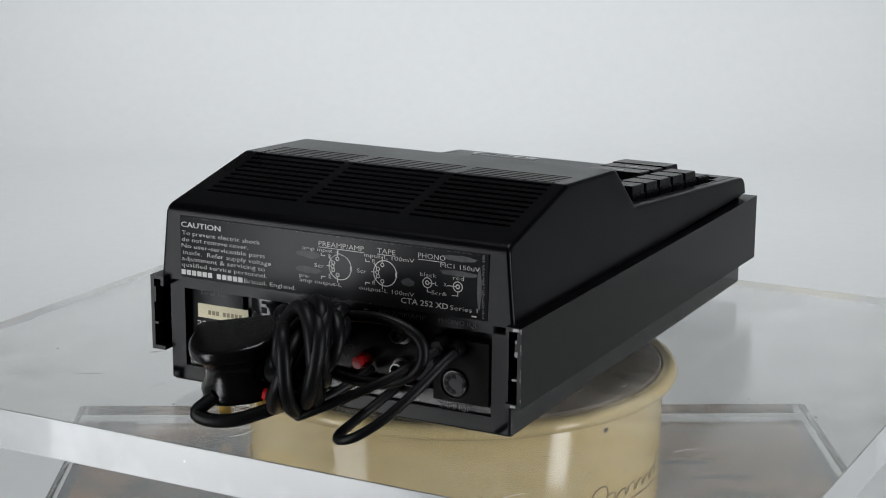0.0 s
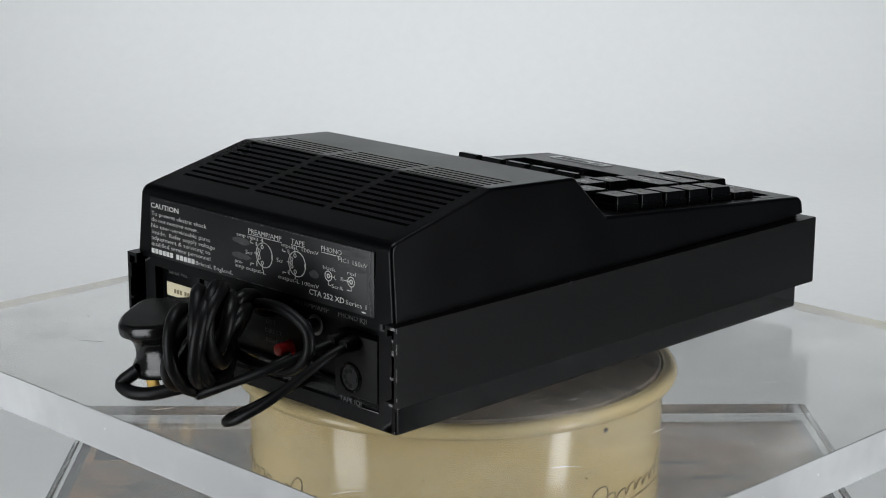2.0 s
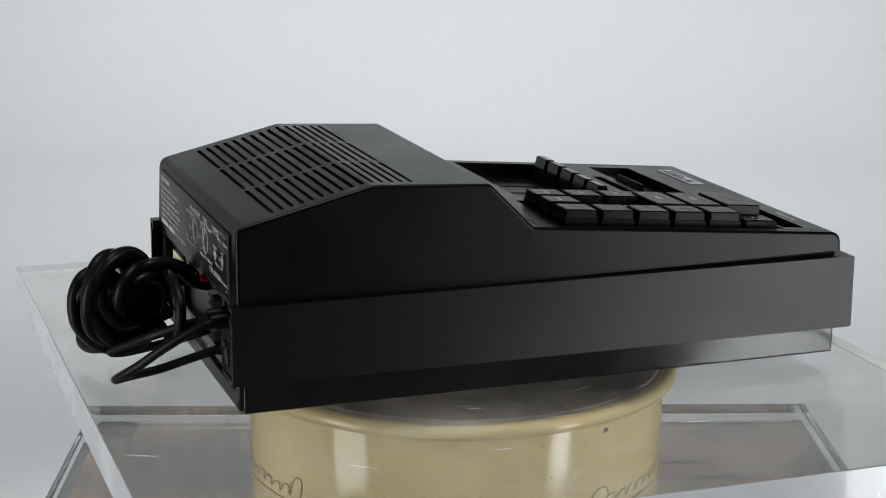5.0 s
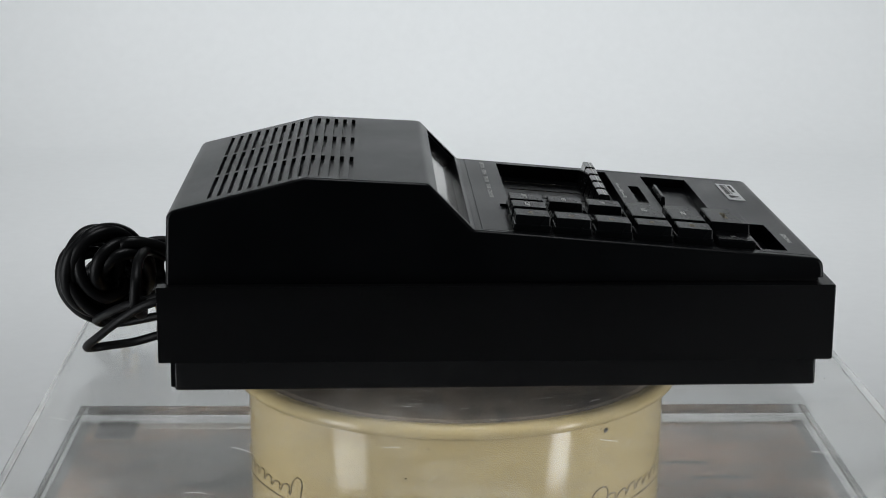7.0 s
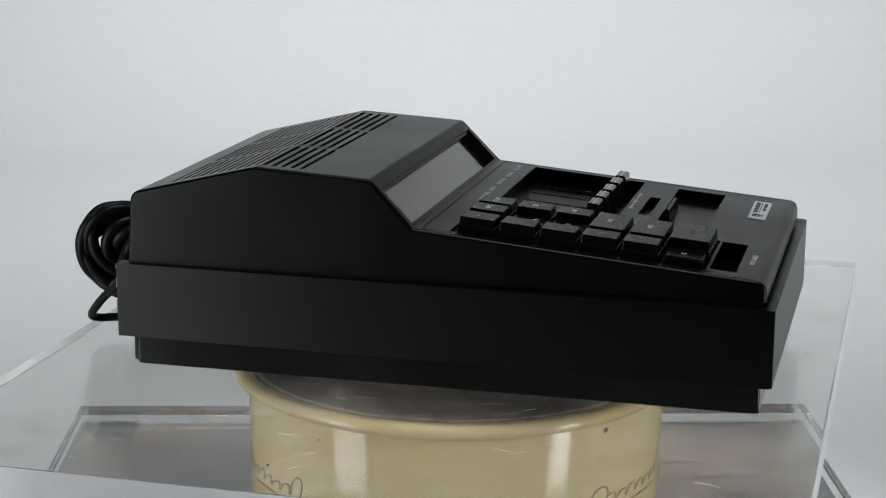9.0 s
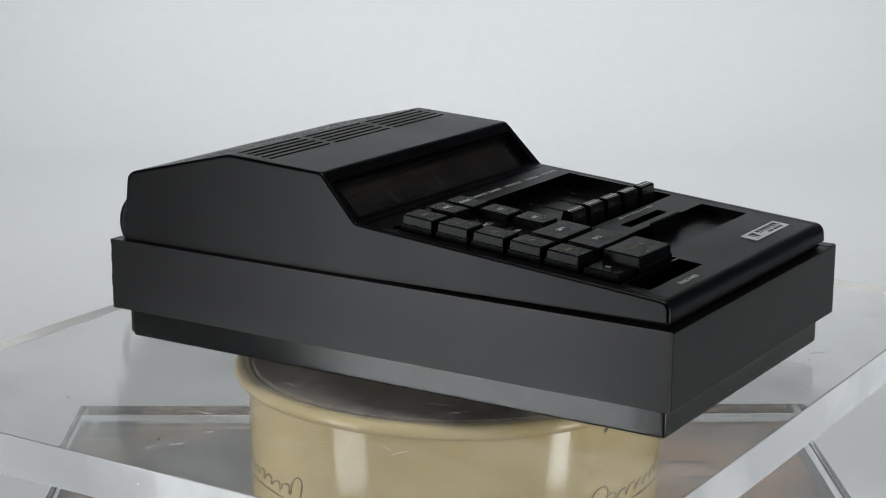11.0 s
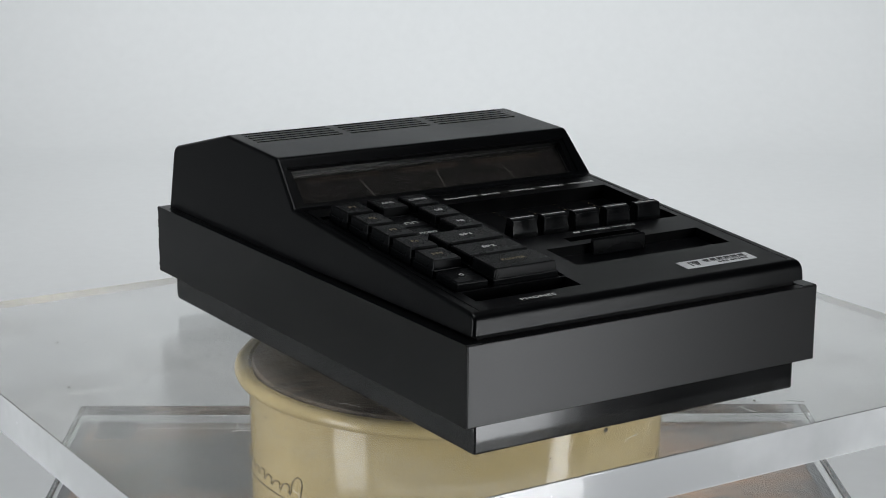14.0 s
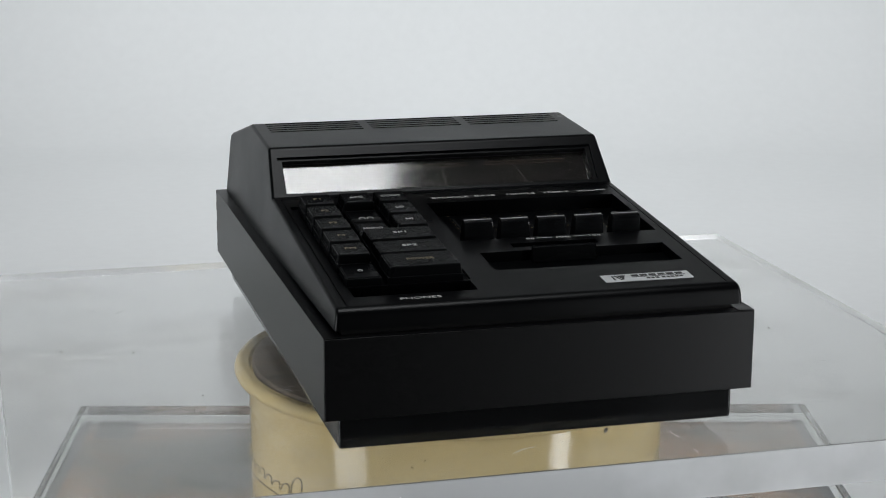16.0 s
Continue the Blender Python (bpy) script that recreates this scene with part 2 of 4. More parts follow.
def tube_bm(path, radius, n=12, bm=None):
    bm = bm or bmesh.new()
    rings, up = [], Vector((0.3, 0.2, 1)).normalized()
    for i, p in enumerate(path):
        d = (path[min(i + 1, len(path) - 1)] - path[max(i - 1, 0)]).normalized()
        side = d.cross(up)
        if side.length < 1e-4:
            side = d.orthogonal()
        side.normalize()
        up = side.cross(d).normalized()
        rings.append([bm.verts.new(p + (side * math.cos(a) + up * math.sin(a)) * radius) for a in (2 * math.pi * k / n for k in range(n))])
    for a, b in zip(rings, rings[1:]):
        for k in range(n):
            bm.faces.new((a[k], a[(k + 1) % n], b[(k + 1) % n], b[k]))
    bm.faces.new(rings[0][::-1])
    bm.faces.new(rings[-1])
    return bm


def panel_bm(bm, x0, x1, a, b, xs, vs, depth, ends=None):
    """A panel from profile point a to b (y, z), between x0 and x1, cut at xs and at distances vs from a; depth(x, v) sinks a cell below the surface."""
    a, b = Vector((0, *a)), Vector((0, *b))
    way = (b - a).normalized()
    nrm = Vector((1, 0, 0)).cross(way)
    xs = sorted({x0, x1, *[x for x in xs if x0 < x < x1]})
    length = (b - a).length
    vs = sorted({0.0, length, *[v for v in vs if 0 < v < length]})
    d = [[depth((p + q) / 2, (r + s) / 2) for r, s in zip(vs, vs[1:])] for p, q in zip(xs, xs[1:])]
    e0, e1 = ends or (x0, x1)

    def at(x, v, h):
        k = v / length
        x = x + (e0 - x0) * k if x == x0 else x + (e1 - x1) * k if x == x1 else x
        return bm.verts.new(a + way * v + Vector((x, 0, 0)) - nrm * h)
    for i in range(len(xs) - 1):
        for j in range(len(vs) - 1):
            p, q, r, s, h = xs[i], xs[i + 1], vs[j], vs[j + 1], d[i][j]
            bm.faces.new((at(p, r, h), at(q, r, h), at(q, s, h), at(p, s, h)))
            if i + 1 < len(xs) - 1 and abs(d[i + 1][j] - h) > 1e-7:
                k = d[i + 1][j]
                bm.faces.new((at(q, r, h), at(q, s, h), at(q, s, k), at(q, r, k)))
            if j + 1 < len(vs) - 1 and abs(d[i][j + 1] - h) > 1e-7:
                k = d[i][j + 1]
                bm.faces.new((at(p, s, h), at(q, s, h), at(q, s, k), at(p, s, k)))
    return nrm


def rounded_profile(pts, radii, seg=4):
    """Points (y, z) with their corners rounded."""
    out = []
    n = len(pts)
    for i in range(n):
        p, a, b = Vector(pts[i]), Vector(pts[i - 1]), Vector(pts[(i + 1) % n])
        r = radii[i]
        if r <= 0:
            out.append(p)
            continue
        u, w = (a - p).normalized(), (b - p).normalized()
        for k in range(seg + 1):
            t = k / seg
            out.append((p + u * r) * (1 - t) ** 2 + p * 2 * t * (1 - t) + (p + w * r) * t * t)
    return out


def text_mesh(body, size, shear=0.0, bold=0.0, spacing=1.0):
    cu = bpy.data.curves.new("print", "FONT")
    cu.body, cu.size, cu.shear, cu.offset, cu.space_character = body, size, shear, bold, spacing
    cu.resolution_u = 2
    cu.extrude = 0.00006
    ob = bpy.data.objects.new("print", cu)
    me = bpy.data.meshes.new_from_object(ob)
    bpy.data.objects.remove(ob)
    return me


def printed(body, size, width, material, parent, m, name="lettering", bold=0.0, shear=0.0):
    """Lettering of a given cap height and width, its left base corner at the pose m."""
    me = text_mesh(body, size / 0.70, shear, bold)
    xs = [v.co.x for v in me.vertices]
    if width:
        k = width / (max(xs) - min(xs))
        lo = min(xs)
        for v in me.vertices:
            v.co.x = (v.co.x - lo) * k
    me.materials.append(material)
    return part(name, me, None, parent, m=m)


def flat_bm(polys, h=0.00012, bm=None):
    """Thin printed shapes in the xy plane, each a closed outline."""
    bm = bm or bmesh.new()
    for pl in polys:
        top = [bm.verts.new((x, y, h)) for x, y in pl]
        bot = [bm.verts.new((x, y, 0)) for x, y in pl]
        bm.faces.new(top)
        n = len(pl)
        for k in range(n):
            bm.faces.new((bot[k], bot[(k + 1) % n], top[(k + 1) % n], top[k]))
    return bm


def bar(x0, x1, y0, y1):
    return [(x0, y0), (x1, y0), (x1, y1), (x0, y1)]


def ring_polys(cx, cy, r, w, n=28):
    out = []
    for k in range(n):
        a, b = 2 * math.pi * k / n, 2 * math.pi * (k + 1) / n
        out.append([(cx + q * math.cos(t), cy + q * math.sin(t)) for q, t in ((r - w, a), (r, a), (r, b), (r - w, b))])
    return out


def line_polys(pts, w):
    out = []
    for (x0, y0), (x1, y1) in zip(pts, pts[1:]):
        d = Vector((x1 - x0, y1 - y0)).normalized() * w / 2
        n = Vector((-d.y, d.x))
        out.append([(x0 - d.x + n.x, y0 - d.y + n.y), (x0 - d.x - n.x, y0 - d.y - n.y), (x1 + d.x - n.x, y1 + d.y - n.y), (x1 + d.x + n.x, y1 + d.y + n.y)])
    return out


# ---- the setting ----
def build_setting():
    # paper sweep: table surface that curves up into the backdrop
    bm = bmesh.new()
    # Unseen parts shaped for light: front cut short, top curled over to dim reflections.
    prof = [(-0.19, 0.80)] + [(1.66 + 0.34 * math.sin(a), 1.14 - 0.34 * math.cos(a)) for a in (math.pi / 2 * k / 12 for k in range(13))] + [(2.0 - 0.45 * (1 - math.cos(a)), 1.26 + 0.45 * math.sin(a)) for a in (math.radians(7.5 * k) for k in range(0, 11))]
    cols = []
    for i in range(9):
        x = -2.4 + 0.6 * i
        cols.append([(bm.verts.new((x, y, z)), bm.verts.new((x, y + (0.006 if z > 1.1 else 0.0), z - 0.006 if z <= 1.1 else z))) for y, z in prof])
    for a, b in zip(cols, cols[1:]):
        for j in range(len(prof) - 1):
            bm.faces.new((a[j][0], b[j][0], b[j + 1][0], a[j + 1][0]))
            bm.faces.new((a[j][1], a[j + 1][1], b[j + 1][1], b[j][1]))
    thing("backdrop", bm, PAPER, "seamless white paper sweep behind and under the stand", "backdrop", kind="structure", smooth=60)
    bm = box_bm(-2.4, 2.4, -0.19, 1.6, 0.74, 0.792, 0.004)
    thing("table", bm, WALLP, "plain grey table top under the paper sweep", "table", kind="structure")
    # Unseen room: left wall whitened for bounce, front and floor darkened to cut reflections.
    for name, args, m in (("floor", (-2.7, 2.7, -3.2, 2.6, -0.06, 0.0), DARKW), ("ceiling", (-2.7, 2.7, -3.2, 2.6, 3.3, 3.36), WALLP),
                          ("wall_left", (-2.76, -2.7, -3.2, 2.6, 0, 3.3), WHITEW), ("wall_right", (2.7, 2.76, -3.2, 2.6, 0, 3.3), WALLP),
                          ("wall_back", (-2.76, 2.76, 2.6, 2.66, 0, 3.3), WALLP), ("wall_front", (-2.76, 2.76, -3.26, -3.2, 0, 3.3), DARKW)):
        thing(name, box_bm(*args), m, "plain studio " + name.split("_")[0], name.split("_")[0], kind="structure", smooth=0)


# ---- the stand ----
def build_stand():
    low_top = BASE - 0.155
    board_top = low_top - LOW_T
    board = thing("wooden_board", box_bm(-0.2825, 0.2905, -0.155, 0.244, 0.806, board_top - 0.0006, 0.003), VENEER, "worn brown veneered wooden board under clear acrylic", "board")
    part("edge_strip", box_bm(-0.2828, -0.2750, -0.155, 0.2443, board_top - 0.004, board_top - 0.0003), DARKEDGE, board, "dark worn border strip")
    part("edge_strip", box_bm(0.2830, 0.2908, -0.155, 0.2443, board_top - 0.004, board_top - 0.0003), DARKEDGE, board)
    part("dark_patch", box_bm(-0.2685, -0.2380, 0.205, 0.2446, board_top - 0.003, board_top - 0.0001), PIT, board, "small dark rectangular patch")
    bm = bmesh.new()
    rnd = random.Random(4)
    x = -0.232
    while x < -0.06:
        w = rnd.uniform(0.0016, 0.0036)
        box_bm(x, x + w, 0.2285, 0.2365, board_top - 0.002, board_top - 0.0001, bm=bm)
        x += w + rnd.uniform(0.0010, 0.0022)
    part("worn_print", bm, mat("pale_worn_print", (0.42, 0.40, 0.37), 0.6, wear=0.3, wscale=60), board, "row of pale unreadable printing")
    stain = mat("dark_wood_stain", (0.028, 0.022, 0.018), 0.5, grain=0.3, wear=0.4, wscale=40)
    rnd = random.Random(17)
    for cx, cy, sx, sy in ((-0.172, 0.112, 0.022, 0.006), (-0.205, 0.060, 0.035, 0.008), (0.205, 0.120, 0.026, 0.005), (0.215, 0.085, 0.020, 0.006), (0.180, 0.150, 0.030, 0.004), (-0.225, 0.150, 0.012, 0.010), (0.165, 0.060, 0.030, 0.007)):
        pl = [(cx + sx * rnd.uniform(0.7, 1.2) * math.cos(6.283 * k / 22), cy + sy * rnd.uniform(0.5, 1.3) * math.sin(6.283 * k / 22)) for k in range(22)]
        part("wood_stain", flat_bm([pl], 0.0002), stain, board, "dark stain in the veneer", m=Matrix.Translation((0, 0, board_top - 0.0007)))
    for x0 in (-0.275, 0.245):
        for y0 in (-0.155, 0.18):
            part("foot", box_bm(x0 + 0.003, x0 + 0.025, y0 + 0.002, y0 + 0.022, 0.8, 0.807), DARKEDGE, board)
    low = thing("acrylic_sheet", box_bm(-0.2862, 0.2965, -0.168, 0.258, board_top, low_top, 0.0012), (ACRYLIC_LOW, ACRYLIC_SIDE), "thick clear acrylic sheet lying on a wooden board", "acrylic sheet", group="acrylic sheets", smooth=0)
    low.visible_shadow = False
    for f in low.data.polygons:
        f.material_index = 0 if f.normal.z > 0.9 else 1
    for ob in (low, board):
        ob.matrix_world = pose(-0.006, 0, 0, 0, 0, 1.9)

    # cream enamelled drum
    z0 = low_top
    zr = BASE - 0.0405
    bead = [(0.1387 + 0.0049 * math.cos(a), zr + 0.0012 + 0.0044 * math.sin(a)) for a in (math.radians(-70 + 16 * k) for k in range(13))]
    prof = [(0.130, z0), (0.1335, z0 + 0.002), (0.1345, z0 + 0.006), (0.1345, zr - 0.0050), (0.1341, zr - 0.0047), (0.1341, zr - 0.0042), (0.1360, zr - 0.0038)] + bead[1:] + [(0.1345, zr + 0.0052), (0.1330, zr + 0.001), (0.05, zr - 0.002)]
    drum = tagged(new("turntable_drum"), "cream enamelled round drum base with a rolled rim", "display turntable")
    drum.location = (-0.0004, 0, 0)
    part("body", lathe_bm(prof, 160), CREAM, drum, "cream enamelled steel body")
    part("rim_gap", lathe_bm([(0.1344, zr - 0.0050), (0.1347, zr - 0.0046), (0.1344, zr - 0.0042)], 120), CHIP, drum, "thin dark seam below the rim")
    for az, z, r in ((42.2, zr - 0.0100, 0.0019), (37, zr - 0.034, 0.0007), (64, zr - 0.04, 0.0009), (-8, zr - 0.03, 0.0006), (14, zr - 0.043, 0.0007), (-50, zr - 0.015, 0.0007), (-21, zr - 0.052, 0.0005), (24, zr - 0.026, 0.0005), (55, zr - 0.021, 0.0006), (-34, zr - 0.038, 0.0005)):
        a = math.radians(az - 90)
        m = Matrix.Translation((0.1346 * math.cos(a), 0.1346 * math.sin(a), z)) @ Matrix.Rotation(a, 4, "Z") @ Matrix.Rotation(math.pi / 2, 4, "Y")
        bm = bmesh.new()
        rr = random.Random(int(az))
        bmesh.ops.create_circle(bm, cap_ends=True, radius=r, segments=9)
        for v in bm.verts:
            v.co *= rr.uniform(0.75, 1.2)
        ex = bmesh.ops.extrude_face_region(bm, geom=bm.faces[:])
        for v in ex["geom"]:
            if isinstance(v, bmesh.types.BMVert):
                v.co.z += 0.00015
        part("enamel_chip", bm, CHIP, drum, "dark chip in the enamel", m=m)
    # flowing script mark, drawn as plain strokes, with a line under it
    for az0 in (-82, 36):
        bm = bmesh.new()
        pts = []
        for k in range(220):
            u = k / 219
            th = 2 * math.pi * 8 * u
            tall = 0.0052 if u < 0.125 else 0.0062 if u > 0.875 else 0.0023 + 0.0004 * math.sin(17 * u)
            loop = 1.7 if u < 0.125 else 0.55 if u < 0.875 else 0.9
            pts.append((az0 + 2 + 36 * u - loop * math.sin(th) + 0.35 * math.sin(2 * th) + 190 * tall * (1 - math.cos(th)) * 0.5, BASE - 0.0965 + tall * (1 - math.cos(th)) + 0.0004 * math.sin(2 * th)))
        line = [(az0 + 2 + 46 * k / 40, BASE - 0.1040 + 0.003 * math.sin(k / 40 * 3.0)) for k in range(41)]
        for run, r in ((pts, 0.00055), (line, 0.0005)):
            tube_bm([Vector((0.1345 * math.cos(math.radians(a - 90)), 0.1345 * math.sin(math.radians(a - 90)), z)) for a, z in run], r, 6, bm)
        part("script_mark", bm, SCRIPT, drum, "brown flowing script mark")

    # turning platter and the clear plate on it
    pl = thing("platter", lathe_bm([(0.1318, -0.0395), (0.1326, -0.0375), (0.1326, -0.0355), (0.1315, -0.0340), (0.055, -0.0338), (0.0545, PLATE_TOP - PLATE_T - 0.0002), (0.0, PLATE_TOP - PLATE_T)], 128), PLATTER, "dark brown scratched turntable platter in the drum", "platter")
    bm = bmesh.new()
    rnd = random.Random(9)
    for k in range(190):
        r, a, d, ln = rnd.uniform(0.06, 0.127), rnd.uniform(0, 6.28), rnd.uniform(0, 3.14), rnd.uniform(0.0006, 0.004) if k % 3 else rnd.uniform(0.004, 0.015)
        p = Vector((r * math.cos(a), r * math.sin(a), -0.0338))
        q = Vector((math.cos(d), math.sin(d), 0)) * ln / 2
        tube_bm(smooth_path([p - q, p + Vector((rnd.uniform(-1, 1), rnd.uniform(-1, 1), 0)) * 0.0008, p + q], 3), 0.00014, 4, bm)
    tagged(part("scratches", bm, MARK, pl, "fine pale scratches"), kind="stuff")
    plate = thing("acrylic_sheet", box_bm(-0.2895, 0.2895, -0.2420, 0.2480, PLATE_TOP - PLATE_T, PLATE_TOP, 0.0010), (ACRYLIC, EDGE), "thick clear acrylic sheet turning on the drum", "acrylic sheet", group="acrylic sheets", smooth=0)
    plate.visible_shadow = False
    for f in plate.data.polygons:
        f.material_index = 1 if abs(f.normal.z) < 0.9 else 0
    bm, bm2 = bmesh.new(), bmesh.new()
    for k in range(110):
        p = Vector((rnd.uniform(-0.27, 0.27), rnd.uniform(-0.235, 0.235), PLATE_TOP + 0.0001))
        d, ln = rnd.uniform(0, 3.14), rnd.uniform(0.003, 0.018)
        q = Vector((math.cos(d), math.sin(d), 0)) * ln / 2
        bend = Vector((rnd.uniform(-1, 1), rnd.uniform(-1, 1), 0)) * ln * 0.15
        if k % 3:
            tube_bm(smooth_path([p - q, p + bend, p + q], 4), 0.00010, 4, bm2 if k % 3 == 1 and k % 2 else bm)
        else:
            tube_bm(smooth_path([p - q * 0.1, p + q * 0.1], 1), 0.0005 * rnd.uniform(0.5, 1.1), 5, bm2)
    tagged(part("scratches", bm, MARK, plate, "fine pale scratches on the sheet"), kind="stuff")
    tagged(part("dust_specks", bm2, CHIP, plate, "tiny dark specks on the sheet"), kind="stuff")
    return pl, plate


# ---- the receiver ----
B, A, H, G, I = (-0.1892, 0.0764), (0.0136, 0.0937), (0.0397, 0.1204), (0.1104, 0.1240), (0.1894, 0.1046)
SLOPE = math.atan2(A[1] - B[1], A[0] - B[0])
WAY = Vector((0, math.cos(SLOPE), math.sin(SLOPE)))
UP = Vector((0, -math.sin(SLOPE), math.cos(SLOPE)))


def on_deck(x, y, h=0.0):
    """Pose on the sloping control deck; its z points out of the deck."""
    p = Vector((x + 0.0011, y, B[1] + (y - B[0]) * math.tan(SLOPE))) + UP * h
    m = Matrix((Vector((1, 0, 0)), WAY, UP)).transposed().to_4x4()
    return Matrix.Translation(p) @ m


def on_rear(x, z, y):
    """Pose on the rear, to be read from behind."""
    m = Matrix((Vector((-1, 0, 0)), Vector((0, 0, 1)), Vector((0, 1, 0)))).transposed().to_4x4()
    return Matrix.Translation((x + 0.0011, y, z)) @ m


def upper_shell(rx):
    r = 0.0022
    pts = [(-0.1895, 0.0655), B, A, H, G, I, (0.1905, 0.0610)]
    radii = [0, 0.0060, 0.0012, 0.002, 0.0014, 0.0055, 0]
    bm = bmesh.new()
    loop, segs = [], {}
    n = len(pts)
    for i in range(n):
        p, a, b = Vector(pts[i]), Vector(pts[i - 1]), Vector(pts[(i + 1) % n])
        rad = radii[i]
        if rad <= 0:
            arc = [p]
        else:
            u, v = (a - p).normalized(), (b - p).normalized()
            arc = [(p + u * rad) * (1 - t) ** 2 + p * 2 * t * (1 - t) + (p + v * rad) * t * t for t in (k / 5 for k in range(6))]
        if i:
            segs[len(loop) - 1] = ("front", "deck", "window", "top", "slope", "rear")[i - 1]
        loop += arc
    m = len(loop)
    nrm = []
    for i in range(m):
        d0 = (loop[i] - loop[i - 1]).normalized()
        d1 = (loop[(i + 1) % m] - loop[i]).normalized()
        n0, n1 = Vector((-d0.y, d0.x)), Vector((-d1.y, d1.x))
        s = (n0 + n1)
        nrm.append(s / max(0.5, s.length_squared / 2))
    nrm[0] = Vector((-1, 0))
    nrm[-1] = Vector((1, 0))
    steps = 5

    def wide(z, sgn):
        """Half width: the mould tapers towards the top."""
        return 0.1100 - 0.094 * (z - 0.1) + (0.0018 if sgn > 0 else 0.0)
    for sgn in (-1, 1):
        rows = []
        for k in range(steps + 1):
            th = math.pi / 2 * k / steps
            out, inn = -r + r * math.sin(th), r * (1 - math.cos(th))
            rows.append([bm.verts.new((sgn * (wide(loop[i].y, sgn) + out), loop[i].x - nrm[i].x * inn, loop[i].y - nrm[i].y * inn)) for i in range(m)])
        for a, b in zip(rows, rows[1:]):
            for i in range(m - 1):
                bm.faces.new((a[i], a[i + 1], b[i + 1], b[i]))
        bm.faces.new(rows[-1])
    cols = [(-0.0985, -0.0365), (-0.0305, 0.0305), (0.0365, 0.0985)]
    vx = [x for c in cols for x in c]

    def in_slots(x, v, rows):
        return 0.0026 if any(a < x < b for a, b in cols) and any(a < v < b for a, b in rows) else 0.0

    for i in range(m - 1):
        a, b = loop[i], loop[i + 1]
        kind = segs.get(i)
        ln = (b - a).length
        xl, xr, ends = r - wide(a.y, -1), wide(a.y, 1) - r, (r - wide(b.y, -1), wide(b.y, 1) - r)
        if kind == "deck":
            y0, c = a.x, math.cos(SLOPE)
            wells = [(-0.0196, 0.1020, -0.0885, -0.0130, 0.009), (-0.0140, 0.0970, -0.1430, -0.1120, 0.006), (0.0080, 0.0600, -0.1055, -0.0985, 0.005),
                     (-0.1000, -0.0320, -0.1710, -0.1560, 0.011), (-0.1040, -0.0310, -0.1545, -0.0065, 0.0018), (-0.1065, 0.1065, 0.0085, 0.0092, 0.0005),
                     (-0.1065, 0.1065, -0.1860, -0.1853, 0.0006), (-0.1070, -0.1063, -0.1860, 0.0085, 0.0006), (0.1063, 0.1070, -0.1860, 0.0085, 0.0006)]
            wells = [(q[0] + 0.0011, q[1] + 0.0011, *q[2:]) for q in wells]
            xs = [x for q in wells for x in q[:2]]
            vs = [(y - y0) / c for q in wells for y in q[2:4]]

            def depth(x, v):
                y = y0 + v * c
                return max([q[4] for q in wells if q[0] < x < q[1] and q[2] < y < q[3]] or [0.0])
            panel_bm(bm, xl, xr, a, b, xs, vs, depth, ends)
        elif kind == "window":
            panel_bm(bm, xl, xr, a, b, [-0.1035, 0.1035, -0.1005, 0.1005], [0.0015, ln - 0.0055, ln - 0.0075], lambda x, v: (0.0125 if abs(x) < 0.1005 and v < ln - 0.0075 else 0.0016) if abs(x) < 0.1035 and 0.0015 < v < ln - 0.0055 else 0.0, ends)
        elif kind == "top":
            rows = [(ln - 0.0003 - 0.0058 * k - 0.0024, ln - 0.0003 - 0.0058 * k) for k in range(5)]
            panel_bm(bm, xl, xr, a, b, vx, [v for q in rows for v in q], lambda x, v: in_slots(x, v, rows), ends)
        elif kind == "slope":
            rows = [(0.0004 + 0.0060 * k, 0.0004 + 0.0060 * k + 0.0025) for k in range(10)]
            panel_bm(bm, xl, xr, a, b, vx, [v for q in rows for v in q], lambda x, v: in_slots(x, v, rows), ends)
        else:
            panel_bm(bm, xl, xr, a, b, [], [], lambda x, v: 0.0, ends)
    sh = part("upper_shell", bm, SHELL, rx, "matt black moulded plastic cover", smooth=40, even=True)
    return sh


